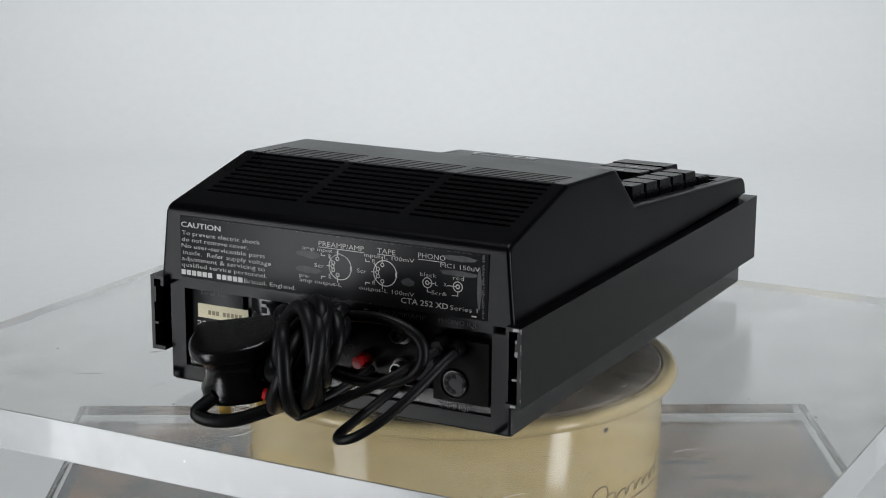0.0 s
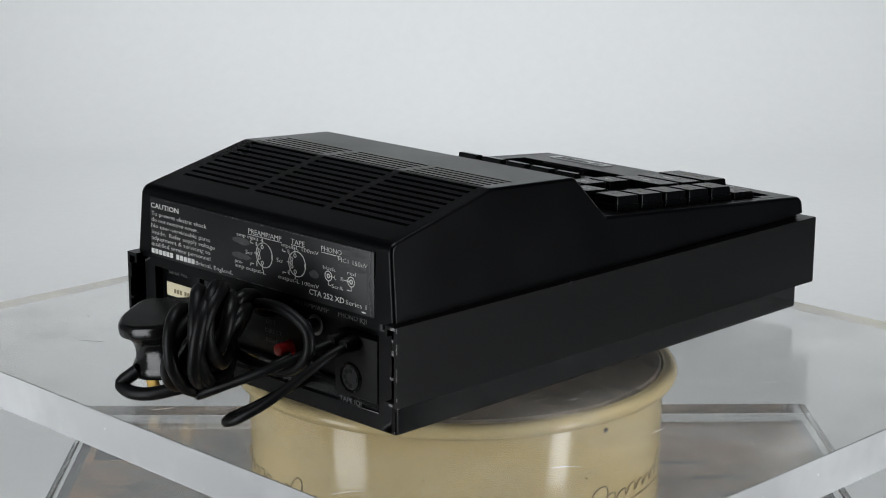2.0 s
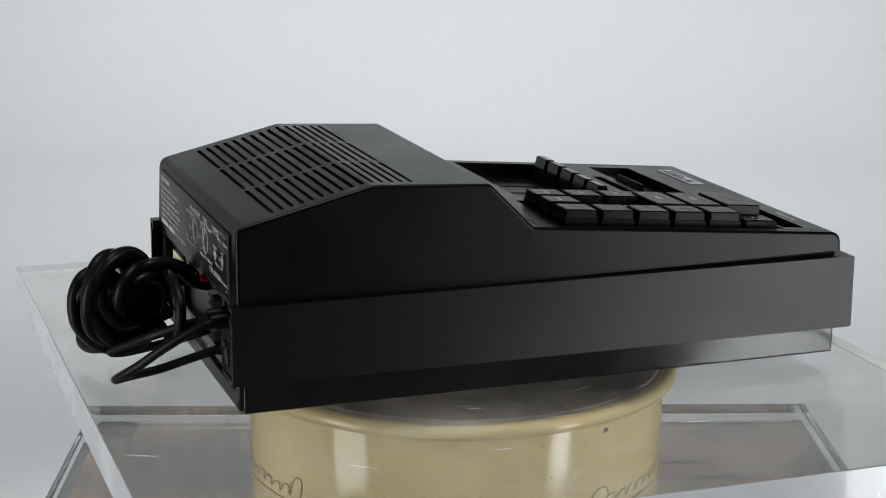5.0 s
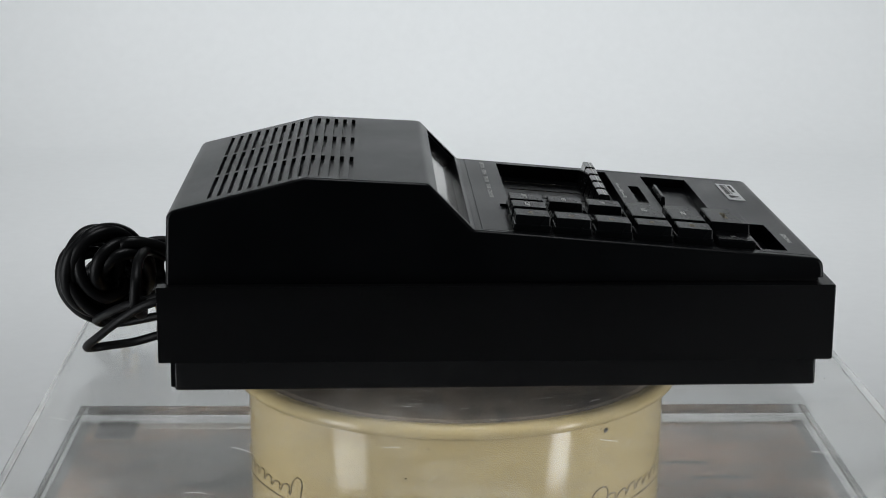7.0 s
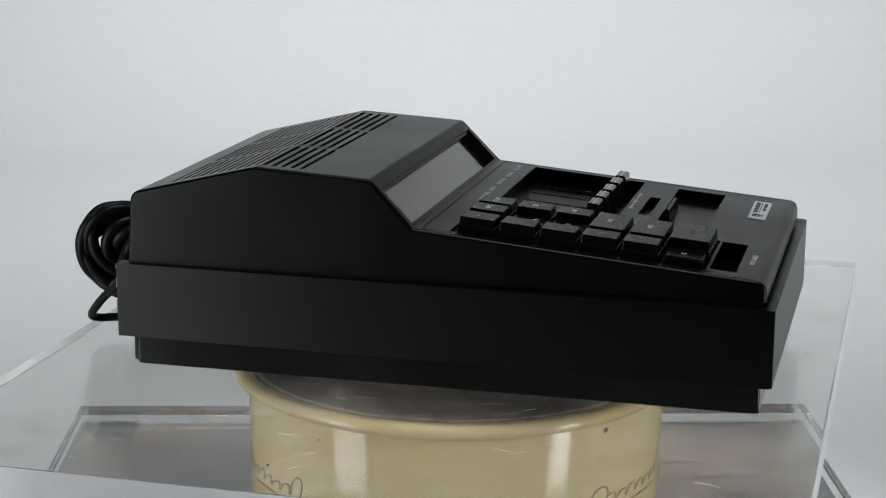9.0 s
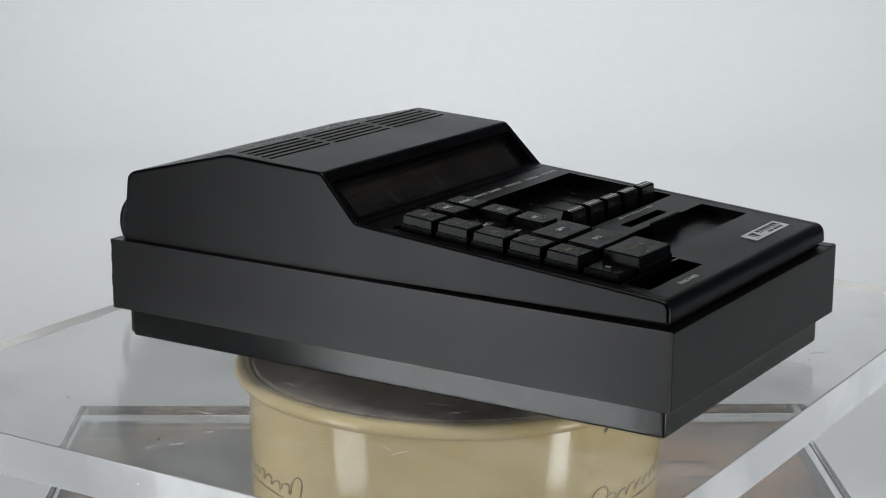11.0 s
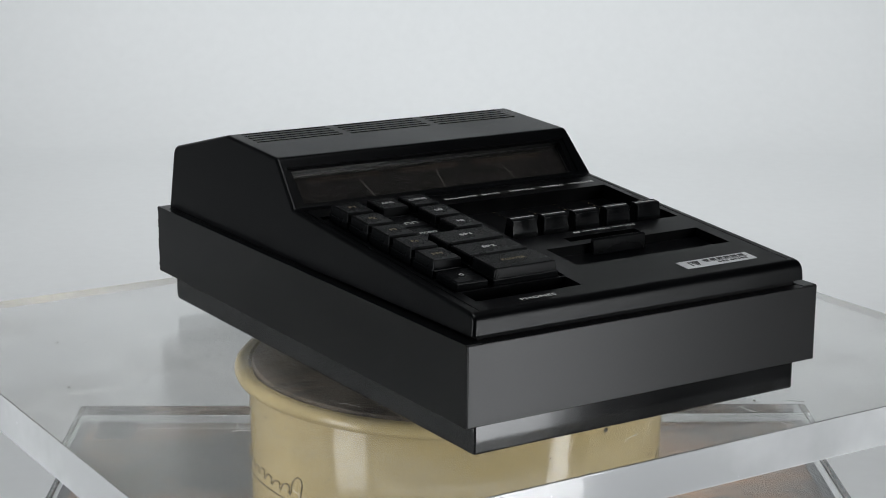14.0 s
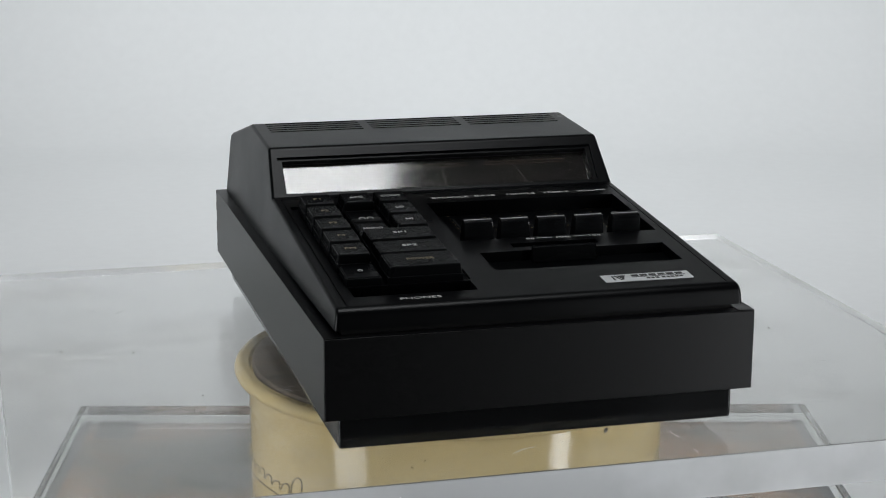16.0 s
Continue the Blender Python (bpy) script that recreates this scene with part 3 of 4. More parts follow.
def build_receiver():
    rx = tagged(new("stereo_receiver"), "black plastic stereo receiver with piano keys and trailing leads", "stereo receiver")
    upper_shell(rx)
    # smoked display window
    d = (Vector(H) - Vector(A)).normalized()
    nn = Vector((0, -d.y, d.x))
    mid = Vector((0, (A[0] + H[0]) / 2, (A[1] + H[1]) / 2)) + Vector((0, d.x, d.y)) * -0.0029 - nn * 0.0062
    m = Matrix.Translation(mid) @ Matrix((Vector((1, 0, 0)), Vector((0, d.x, d.y)), nn)).transposed().to_4x4()
    win = part("display_window", box_bm(-0.1003, 0.1003, -0.0140, 0.0140, -0.0007, 0.0007, 0.0002), PANE, rx, "clear glossy display window", m=m, smooth=12)
    win.visible_shadow = False
    part("meter_board", box_bm(-0.1000, 0.1000, -0.0138, 0.0138, -0.0026, -0.0020), METER, win, "dark meter board behind the window")
    # three meters: a double scale line with ticks, and a thin needle
    for x0, x1, lean, nx in ((-0.0880, -0.0380, -22, -0.0500), (-0.0220, 0.0200, -6, 0.0040), (0.0330, 0.0860, -24, 0.0560)):
        polys = [bar(x0, x1, 0.0086, 0.0089), bar(x0, x1, 0.0064, 0.0066)]
        n = 14
        for k in range(n + 1):
            u = x0 + (x1 - x0) * k / n
            polys.append(bar(u - 0.00015, u + 0.00015, 0.0066, 0.0086 if k % 2 == 0 else 0.0074))
        part("meter_scale", flat_bm(polys, 0.00008), SCALEINK, win, "dim brown meter scale", m=Matrix.Translation((0, 0, -0.0020)))
        part("meter_needle", flat_bm([bar(-0.0003, 0.0003, -0.0060, 0.0085)], 0.00008), NEEDLE, win, "thin pale needle", m=Matrix.Translation((nx, -0.003, -0.0017)) @ Matrix.Rotation(math.radians(-lean), 4, "Z"))
    # chassis behind the band, plinth, feet
    part("chassis", box_bm(-0.1092, 0.1092, -0.1870, 0.1770, 0.0180, 0.0670), PIT, rx)
    bm = bmesh.new()
    box_bm(-0.1112, 0.1112, -0.1882, 0.1870, 0.0, 0.0200, 0.0016, 3, bm=bm)
    for v in bm.verts:
        if v.co.z < 0.01:
            v.co.z -= 0.0014 * (v.co.y + 0.19) / 0.38
    part("plinth", bm, GLOSSY, rx, "glossy black plastic plinth", even=True)
    for x in (-0.055, 0.055):
        for y in (-0.105, 0.105):
            part("rubber_foot", lathe_bm([(0.0085, PLATE_TOP), (0.0095, PLATE_TOP + 0.001), (0.0100, 0.0002)], 20, m=Matrix.Translation((x, y, 0))), RUBBER, rx)
    # band of open extrusions on three sides
    def channel(sgn):
        prof = [(0.1200, 0.0182), (0.1200, 0.0630), (0.1108, 0.0630), (0.1108, 0.0570), (0.1128, 0.0570), (0.1128, 0.0608), (0.1176, 0.0608), (0.1176, 0.0560), (0.1164, 0.0560), (0.1164, 0.0470), (0.1178, 0.0470),
                (0.1178, 0.0350), (0.1150, 0.0350), (0.1150, 0.0335), (0.1178, 0.0335), (0.1178, 0.0206), (0.1108, 0.0206), (0.1108, 0.0182)]
        bm = bmesh.new()
        a = [bm.verts.new((sgn * x, -0.1940, z)) for x, z in prof]
        b = [bm.verts.new((sgn * x, 0.1950, z)) for x, z in prof]
        for k in range(len(prof)):
            q = (k + 1) % len(prof)
            bm.faces.new((a[k], a[q], b[q], b[k]))
        bm.faces.new(a)
        bm.faces.new(b)
        return bm
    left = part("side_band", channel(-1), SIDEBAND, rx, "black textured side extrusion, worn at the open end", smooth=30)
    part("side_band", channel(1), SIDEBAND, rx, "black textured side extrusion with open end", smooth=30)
    part("front_band", box_bm(-0.1198, 0.1198, -0.1953, -0.1876, 0.0184, 0.0627, 0.0005), BAND, rx, "black textured front strip", smooth=12)
    # bare, chipped edge on the open end
    bm = bmesh.new()
    rnd = random.Random(12)
    z = 0.0185
    while z < 0.0625:
        h = rnd.uniform(0.0012, 0.005)
        if rnd.random() < 0.45:
            box_bm(-0.1202, -0.1198 + rnd.uniform(-0.0002, 0.0003), 0.1948, 0.1953, z, min(z + h, 0.0628), bm=bm)
        z += h + rnd.uniform(0.0002, 0.001)
    for x0, x1, z0, z1 in ((-0.1190, -0.1150, 0.0610, 0.0626), (-0.1180, -0.1164, 0.0472, 0.0500), (-0.1178, -0.1150, 0.0337, 0.0350), (-0.1170, -0.1140, 0.0188, 0.0200), (-0.1176, -0.1166, 0.0545, 0.0562)):
        box_bm(x0, x1, 0.1948, 0.1953, z0, z1, bm=bm)
    part("worn_edge", bm, BAREALU, left, "bare worn aluminium edge")
    # rear panel with its sunk connector bay
    bm = bmesh.new()
    panel_bm(bm, -0.1100, 0.1100, (0.1892, 0.0612), (0.1892, 0.0008), [-0.1000, 0.1000, 0.0655, 0.0600], [0.0050, 0.0520], lambda x, v: 0.0075 if abs(x) < 0.1 and 0.005 < v < 0.052 else 0.0)
    for sgn in (-1, 1):
        vs = [bm.verts.new((sgn * 0.11, y, z)) for y, z in ((0.1892, 0.0612), (0.1892, 0.0008), (0.172, 0.0008), (0.172, 0.0612))]
        bm.faces.new(vs)
    part("rear_panel", bm, SHELL, rx, "black rear panel with sunk connector bay")
    part("bay_ledge", box_bm(-0.0995, 0.0995, 0.1818, 0.1888, 0.0086, 0.0098, 0.0004), GLOSSY, rx, "glossy lower lip of the connector bay")
    rear_details(rx)
    deck_details(rx)
    leads(rx)
    return rx


def rear_details(rx):
    Y = 0.1903
    # printed label plate
    lp = part("rear_label", box_bm(-0.0980, 0.1010, Y - 0.0012, Y + 0.0003, 0.0630, 0.0995, 0.0002), PANEL, rx, "dark printed label with white wiring diagrams")
    yt = Y + 0.0004
    put = lambda s, size, x0, x1, z, material=INK, bold=0.0: printed(s, size, x0 - x1 if x1 is not None else None, material, lp, on_rear(x0, z, yt), bold=bold or -0.00005)
    put("CAUTION", 0.0031, 0.0990, 0.0715, 0.0931, bold=0.00004)
    put("To prevent electric shock", 0.0026, 0.0985, 0.0449, 0.0884)
    put("do not remove cover.", 0.0026, 0.0985, 0.0530, 0.0846)
    put("No user-serviceable parts", 0.0026, 0.0990, 0.0417, 0.0808)
    put("inside.  Refer supply voltage", 0.0026, 0.0980, 0.0376, 0.0769)
    put("adjustment & servicing to", 0.0026, 0.0990, 0.0419, 0.0732)
    put("qualified service personnel.", 0.0026, 0.0992, 0.0407, 0.0695)
    put("Bristol, England.", 0.0024, 0.0559, 0.0214, 0.0650)
    put("PREAMP/AMP", 0.0029, 0.0059, -0.0231, 0.0925)
    put("amp input -L", 0.0023, 0.0166, -0.0082, 0.0893)
    put("Scr", 0.0024, 0.0088, 0.0025, 0.0800)
    put("R", 0.0022, -0.0005, -0.0022, 0.0862)
    put("R", 0.0022, -0.0005, -0.0022, 0.0742)
    put("pre-", 0.0023, 0.0187, 0.0120, 0.0732)
    put("amp output-L", 0.0023, 0.0187, -0.0087, 0.0706)
    put("TAPE", 0.0029, -0.0315, -0.0429, 0.0928)
    put("input-L 100mV", 0.0023, -0.0233, -0.0545, 0.0898)
    put("Scr", 0.0024, -0.0187, -0.0245, 0.0802)
    put("R", 0.0022, -0.0285, -0.0302, 0.0868)
    put("R", 0.0022, -0.0285, -0.0302, 0.0745)
    put("output-L 100mV", 0.0023, -0.0200, -0.0545, 0.0708)
    put("PHONO", 0.0029, -0.0569, -0.0735, 0.0932)
    put("MC1 150uV", 0.0025, -0.0706, -0.0941, 0.0896)
    put("black", 0.0022, -0.0582, -0.0681, 0.0832)
    put("red", 0.0022, -0.0782, -0.0847, 0.0836)
    put("L", 0.0022, -0.0675, -0.0690, 0.0788)
    put("R", 0.0022, -0.0728, -0.0745, 0.0790)
    put("Scr&", 0.0022, -0.0652, -0.0745, 0.0738)
    put("CTA 252 XD", 0.0031, -0.0463, -0.0753, 0.0666, bold=0.00003)
    put("Series 1", 0.0026, -0.0766, -0.0930, 0.0667)
    # maker's name, as plain blocks
    bm = bmesh.new()
    x = 0.0
    polys = []
    for gap in (0, 0, 0, 0, 0, 0.0025, 0, 0, 0, 0, 0):
        polys.append(bar(x, x + 0.0029, 0, 0.0029))
        x += 0.0037 + gap
    part("maker_mark", flat_bm(polys, bm=bm), INK, lp, m=on_rear(0.0995, 0.0648, yt))
    # wiring diagrams
    polys = []
    for cx in (-0.0079, -0.0364):
        cz = 0.0818
        polys += ring_polys(cx * -1, cz, 0.0074, 0.0005)
        for ang in (155, 205, 180, 110, 250):
            q = 0.0049
            px, pz = -cx + q * math.cos(math.radians(ang)), cz + q * math.sin(math.radians(ang))
            polys += ring_polys(px, pz, 0.0012, 0.0004, 12)
        polys += line_polys([(-cx + 0.0074, cz + 0.001), (-cx + 0.0066, cz + 0.001), (-cx + 0.0066, cz - 0.001), (-cx + 0.0074, cz - 0.001)], 0.0004)
        polys += line_polys([(-cx - 0.0058, cz), (-cx - 0.0085, cz)], 0.0004)
        polys += line_polys([(-cx - 0.0017, cz + 0.006), (-cx - 0.0017, cz + 0.009)], 0.0004) + line_polys([(-cx - 0.0017, cz - 0.006), (-cx - 0.0017, cz - 0.0088)], 0.0004)
        polys += line_polys([(-cx - 0.0052, cz + 0.0030), (-cx - 0.0070, cz + 0.0048)], 0.0004) + line_polys([(-cx - 0.0052, cz - 0.0030), (-cx - 0.0070, cz - 0.0052)], 0.0004)
        polys += line_polys([(-cx - 0.0098, cz + 0.0054), (-cx - 0.0122, cz + 0.0054), (-cx - 0.0122, cz + 0.0066)], 0.0004)
        polys += line_polys([(-cx - 0.0098, cz - 0.0066), (-cx - 0.0122, cz - 0.0066), (-cx - 0.0122, cz - 0.0078)], 0.0004)
    for cx in (0.0626, 0.0811):
        polys += ring_polys(cx, 0.0799, 0.0030, 0.0005, 20) + ring_polys(cx, 0.0799, 0.0014, 0.0007, 14)
    polys += line_polys([(0.064, 0.0799), (0.0670, 0.0799)], 0.0004) + line_polys([(0.0750, 0.0799), (0.0797, 0.0799)], 0.0004)
    polys += line_polys([(0.0626, 0.0770), (0.0626, 0.0748), (0.0648, 0.0748)], 0.0004) + line_polys([(0.0811, 0.0770), (0.0811, 0.0748), (0.0775, 0.0748)], 0.0004)
    polys += [bar(-0.0059, 0.0231, 0.0917, 0.0920), bar(0.0315, 0.0429, 0.0920, 0.0923), bar(0.0569, 0.0735, 0.0922, 0.0925), bar(0.0895, 0.0925, 0.0643, 0.0651)]
    part("wiring_diagram", flat_bm(polys), INK, lp, m=on_rear(0, 0, yt))
    # rubbed-out smears and a scuffed border
    rnd = random.Random(3)
    polys = []
    for cx, cz, sx, sz in ((-0.0125, 0.0868, 0.0085, 0.0022), (-0.0125, 0.0778, 0.0085, 0.0020), (0.0505, 0.0785, 0.0045, 0.0022), (0.082, 0.0955, 0.011, 0.0018), (0.082, 0.0872, 0.012, 0.0018), (0.094, 0.080, 0.0015, 0.011)):
        n = 18
        polys.append([(cx + sx * rnd.uniform(0.8, 1.1) * math.cos(6.283 * k / n), cz + sz * rnd.uniform(0.75, 1.15) * math.sin(6.283 * k / n)) for k in range(n)])
    for pl in polys:
        part("rubbed_smear", flat_bm([pl], 0.00006), SMEAR, lp, m=on_rear(0, 0, yt - 0.00005))
    polys = []
    for k in range(90):
        u = rnd.uniform(-0.1, 0.097)
        polys.append(bar(u, u + rnd.uniform(0.0004, 0.0022), 0.0985 + rnd.uniform(0, 0.0006), 0.0989 + rnd.uniform(0.0001, 0.0004)))
        v = rnd.uniform(0.064, 0.099)
        polys.append(bar(0.0955 + rnd.uniform(0, 0.001), 0.0960 + rnd.uniform(0.0001, 0.0012), v, v + rnd.uniform(0.0004, 0.0012)))
        if k < 30:
            u = rnd.uniform(-0.02, 0.03)
            polys.append(bar(u, u + rnd.uniform(0.0006, 0.002), 0.0634, 0.0637))
    tagged(part("scuff_marks", flat_bm(polys, 0.00006), GREYINK, lp, m=on_rear(0, 0, yt - 0.00004)), kind="stuff")

    # connector bay
    YB = 0.1820
    put2 = lambda s, size, x0, x1, z, material=GREYINK, y=YB: printed(s, size, x0 - x1, material, rx, on_rear(x0, z, y))
    part("serial_plate", box_bm(0.0620, 0.0985, YB - 0.0005, YB + 0.0028, 0.0120, 0.0570, 0.0004), SHELL, rx, "black plate with rating print")
    put2("Serial No.", 0.0024, 0.0905, 0.0715, 0.0525, y=0.1850)
    put2("220-240V", 0.0030, 0.0935, 0.0640, 0.0335, INK, y=0.1850)
    put2("40-60Hz", 0.0024, 0.0935, 0.0690, 0.0290, INK, y=0.1850)
    st = part("sticker", box_bm(0.0585, 0.0937, 0.1848, 0.1853, 0.0385, 0.0470, 0.0002), STICKER, rx, "cream paper serial sticker")
    polys = [bar(0.0085 + 0.0028 * k + (0.0018 if k > 2 else 0), 0.0105 + 0.0028 * k + (0.0018 if k > 2 else 0), 0.0, 0.0026) for k in range(8)]
    part("serial_print", flat_bm(polys), DIMINK, st, m=on_rear(0.0937, 0.0408, 0.1854))
    for x in (0.0470, 0.0265):
        so = part("speaker_socket", box_bm(x - 0.0090, x + 0.0090, YB - 0.0005, YB + 0.0040, 0.0425, 0.0600, 0.0008), GLOSSY, rx, "two-pin loudspeaker socket")
        part("socket_hole", box_bm(x - 0.0016, x + 0.0016, YB + 0.0030, YB + 0.00415, 0.0525, 0.0543), PIT, so)
        part("socket_hole", box_bm(x - 0.0018, x + 0.0018, YB + 0.0030, YB + 0.00415, 0.0470, 0.0505), PIT, so)
    blk = part("socket_block", box_bm(-0.0985, -0.0640, YB - 0.0005, 0.1890, 0.0140, 0.0500, 0.0010), PIT, rx, "black input socket block")

    def din(x, z, y):
        s = part("din_socket", lathe_bm([(0.0086, -0.001), (0.0086, 0.0006), (0.0079, 0.0010), (0.0073, 0.0006), (0.0073, 0.0001), (0.0, 0.0001)], 32), GLOSSY, rx, "round five-pin socket", m=on_rear(x, z, y))
        part("insert", lathe_bm([(0.0066, 0.0001), (0.0064, 0.0006), (0.0, 0.0006)], 24), PANEL, s)
        bm = bmesh.new()
        for ang in (180, 135, 90, 225, 270):
            box_bm(-0.0012, 0.0012, -0.0012, 0.0012, 0.0005, 0.0008, bm=bm, m=Matrix.Translation((0.0043 * math.cos(math.radians(ang)), 0.0043 * math.sin(math.radians(ang)), 0)) @ Matrix.Rotation(math.radians(ang), 4, "Z"))
        box_bm(0.0050, 0.0066, -0.0014, 0.0014, 0.0005, 0.0008, bm=bm)
        part("pin_holes", bm, PIT, s)
    din(-0.0785, 0.0248, 0.1891)
    for x, z in ((-0.0425, 0.0265), (-0.0425, 0.0465)):
        s = part("phono_socket", lathe_bm([(0.0062, 0.0), (0.0062, 0.001), (0.0042, 0.0012), (0.0042, 0.0075), (0.0034, 0.0075), (0.0034, 0.001), (0, 0.001)], 20), NICKEL, rx, "nickel phono socket", m=on_rear(x, z, YB))
        part("pin", lathe_bm([(0.0009, 0.0), (0.0009, 0.005), (0, 0.0054)], 8), BRASS, s)
    put2("PREAMP/AMP", 0.0030, -0.0320, -0.0609, 0.0580, y=0.18935)
    put2("PHONO IQI", 0.0030, -0.0688, -0.0916, 0.0580, y=0.18935)
    put2("LEFT", 0.0024, 0.0020, -0.0065, 0.0385)
    put2("DIRECT", 0.0024, 0.0030, -0.0120, 0.0330)
    put2("RIGHT", 0.0024, 0.0020, -0.0080, 0.0275)
    put2("TAPE IQI", 0.0028, -0.0694, -0.0871, 0.0103, y=0.18935)
    # red phono plugs pushed in among the leads
    def red_plug(m):
        bm = lathe_bm([(0.0045, 0.0), (0.0052, 0.002), (0.0052, 0.010), (0.0040, 0.012), (0.0034, 0.020), (0.0, 0.0205)], 20)
        s = part("phono_plug", bm, RED, rx, "red plastic phono plug", m=m)
        part("ferrule", lathe_bm([(0.0042, -0.006), (0.0042, 0.0), (0.0, 0.0)], 16), BRASS, s)
    red_plug(on_rear(-0.0185, 0.0280, YB - 0.011))
    red_plug(on_rear(-0.0120, 0.0545, YB - 0.013))
    red_plug(pose(-0.002, 0.2280, 0.0135, 0, 78, 20))


def deck_details(rx):
    # piano keys
    def key_bm(w, l, h, tier=True):
        bm = bmesh.new()
        if tier:
            box_bm(-w / 2, w / 2, -l / 2, l / 2, 0, 0.0050, 0.0005, 2, bm)
        c = box_bm(-w / 2 + 0.0006, w / 2 - 0.0006, -l / 2 + 0.0006, l / 2 - 0.0006, 0.0044 if tier else 0, h, 0.0007, 2)
        for v in c.verts:
            k = 1 - 0.09 * max(0, (v.co.z - 0.005)) / h
            v.co.x, v.co.y = v.co.x * k, v.co.y * (k if v.co.y < 0 else 1)
        tmp = bpy.data.meshes.new("tmp")
        c.to_mesh(tmp)
        c.free()
        bm.from_mesh(tmp)
        bpy.data.meshes.remove(tmp)
        return bm
    small, low, wide, power = (to_mesh("key", key_bm(*a), KEYM, 14) for a in ((0.0196, 0.0218, 0.0102), (0.0196, 0.0218, 0.0056), (0.0410, 0.0218, 0.0102), (0.0425, 0.0245, 0.0106)))
    cx = (-0.0900, -0.0660, -0.0444)
    cy = [-0.0210 - 0.0238 * k for k in range(6)]
    wx = -0.0562
    rows = [(small, cx[0], 0, "F1", DIMINK), (small, cx[1], 0, "AFC", INK), (small, cx[2], 0, "CONT", INK), (small, cx[0], 1, "F2", DIMINK), (low, cx[1], 1, "", INK), (small, cx[2], 1, "LO", INK),
            (small, cx[0], 2, "F3", DIMINK), (low, cx[1], 2, "MONO", INK), (small, cx[2], 2, "HI", INK), (small, cx[0], 3, "F4", DIMINK), (wide, wx, 3, "SP1", INK), (small, cx[0], 4, "FM", DIMINK),
            (wide, wx, 4, "SP2", INK), (low, cx[0], 5, "G", INK), (power, wx, 5, "POWER", DIMINK)]
    for me, x, r, s, ink in rows:
        h = {small: 0.0102, low: 0.0056, wide: 0.0102, power: 0.0106}[me]
        k = part("key", me, None, rx, m=on_deck(x, cy[r] - (0.001 if r == 5 else 0), -0.0017))
        if s:
            wdt = {"F1": 0.0042, "F2": 0.0042, "F3": 0.0042, "F4": 0.0042, "FM": 0.0062, "G": 0.0026, "LO": 0.0050, "HI": 0.0040, "AFC": 0.0085, "CONT": 0.0125, "MONO": 0.0115, "SP1": 0.0075, "SP2": 0.0085, "POWER": 0.0155}[s]
            printed(s, 0.0030, wdt, ink, k, Matrix.Translation((-wdt / 2, -0.0005, h + 0.00002)))
        else:
            polys = []
            for dx in (-0.0024, 0.0024):
                polys += line_polys([(dx - 0.0016, -0.001), (dx - 0.0016, 0.0010), (dx - 0.0008, 0.002), (dx + 0.0008, 0.002), (dx + 0.0016, 0.0010), (dx + 0.0016, -0.001)], 0.0006)
            part("headphone_mark", flat_bm(polys), INK, k, m=Matrix.Translation((0, -0.004, h)))
    # slider knobs with scale marks
    prof = [(-0.0066, 0.0)] + [(-0.0066 + 0.0035 * q + 0.0021 * q * (1 - q), 0.0152 * q) for q in (0.2, 0.4, 0.6, 0.8)] + [(-0.0031, 0.0152), (-0.0024, 0.0160), (0.0030, 0.0162), (0.0036, 0.0156), (0.0062, 0.0)]
    bm = bmesh.new()
    a = [bm.verts.new((-0.0088 + 0.0003 * (z > 0.01), y, z)) for y, z in prof]
    b = [bm.verts.new((0.0088 - 0.0003 * (z > 0.01), y, z)) for y, z in prof]
    for k in range(len(prof)):
        q = (k + 1) % len(prof)
        bm.faces.new((a[k], a[q], b[q], b[k]))
    bm.faces.new(a)
    bm.faces.new(b)
    bmesh.ops.bevel(bm, geom=bm.edges[:], offset=0.0003, segments=2, profile=0.5, affect="EDGES")
    cap = to_mesh("slider_knob", bm, CAPM, 8)
    line = to_mesh("pointer_line", flat_bm([bar(-0.0084, 0.0084, -0.0004, 0.0002)], 0.00015), INK, 0)
    names = ("BALANCE", "BASS", "MIDDLE", "TREBLE", "VOLUME")
    spans = ((-0.0136, 0.0096), (0.0140, 0.0271), (0.0350, 0.0535), (0.0587, 0.0763), (0.0815, 0.1008))
    for k, x in enumerate((-0.0046, 0.0177, 0.0404, 0.0636, 0.0868)):
        knob = part("slider_knob", cap, None, rx, "glossy black slider knob", m=on_deck(x, -0.0735 - 0.0004 * k, -0.0088))
        part("pointer_line", line, None, knob, m=Matrix.Translation((0, 0.0002, 0.01622)))
        part("slider_slot", box_bm(-0.0009, 0.0009, -0.0300, 0.0330, -0.0001, 0.0003), PIT, rx, m=on_deck(x, -0.052, -0.0090))
        printed(names[k], 0.0027, spans[k][1] - spans[k][0], INK, rx, on_deck(spans[k][0], -0.0042, 0.00002))
        polys = [bar(-0.0065 - 0.0004, -0.0065 + 0.0004, -0.0275 + 0.0062 * j - 0.0004, -0.0275 + 0.0062 * j + 0.0004) for j in range(10)]
        part("scale_dots", flat_bm(polys), DIMINK, rx, m=on_deck(x + 0.005, -0.042, -0.00895))
        printed(("5", "5", "5", "10", "10")[k], 0.0028, None, INK, rx, on_deck(x - 0.0015, -0.0545, -0.00895))
    # tuning scale, pointer slot and thumb lever
    printed("88", 0.0026, 0.0050, INK, rx, on_deck(0.0200, -0.0930, 0.00002))
    printed("MHz", 0.0026, 0.0085, INK, rx, on_deck(0.0385, -0.0930, 0.00002))
    printed("104", 0.0026, 0.0072, INK, rx, on_deck(0.0588, -0.0930, 0.00002))
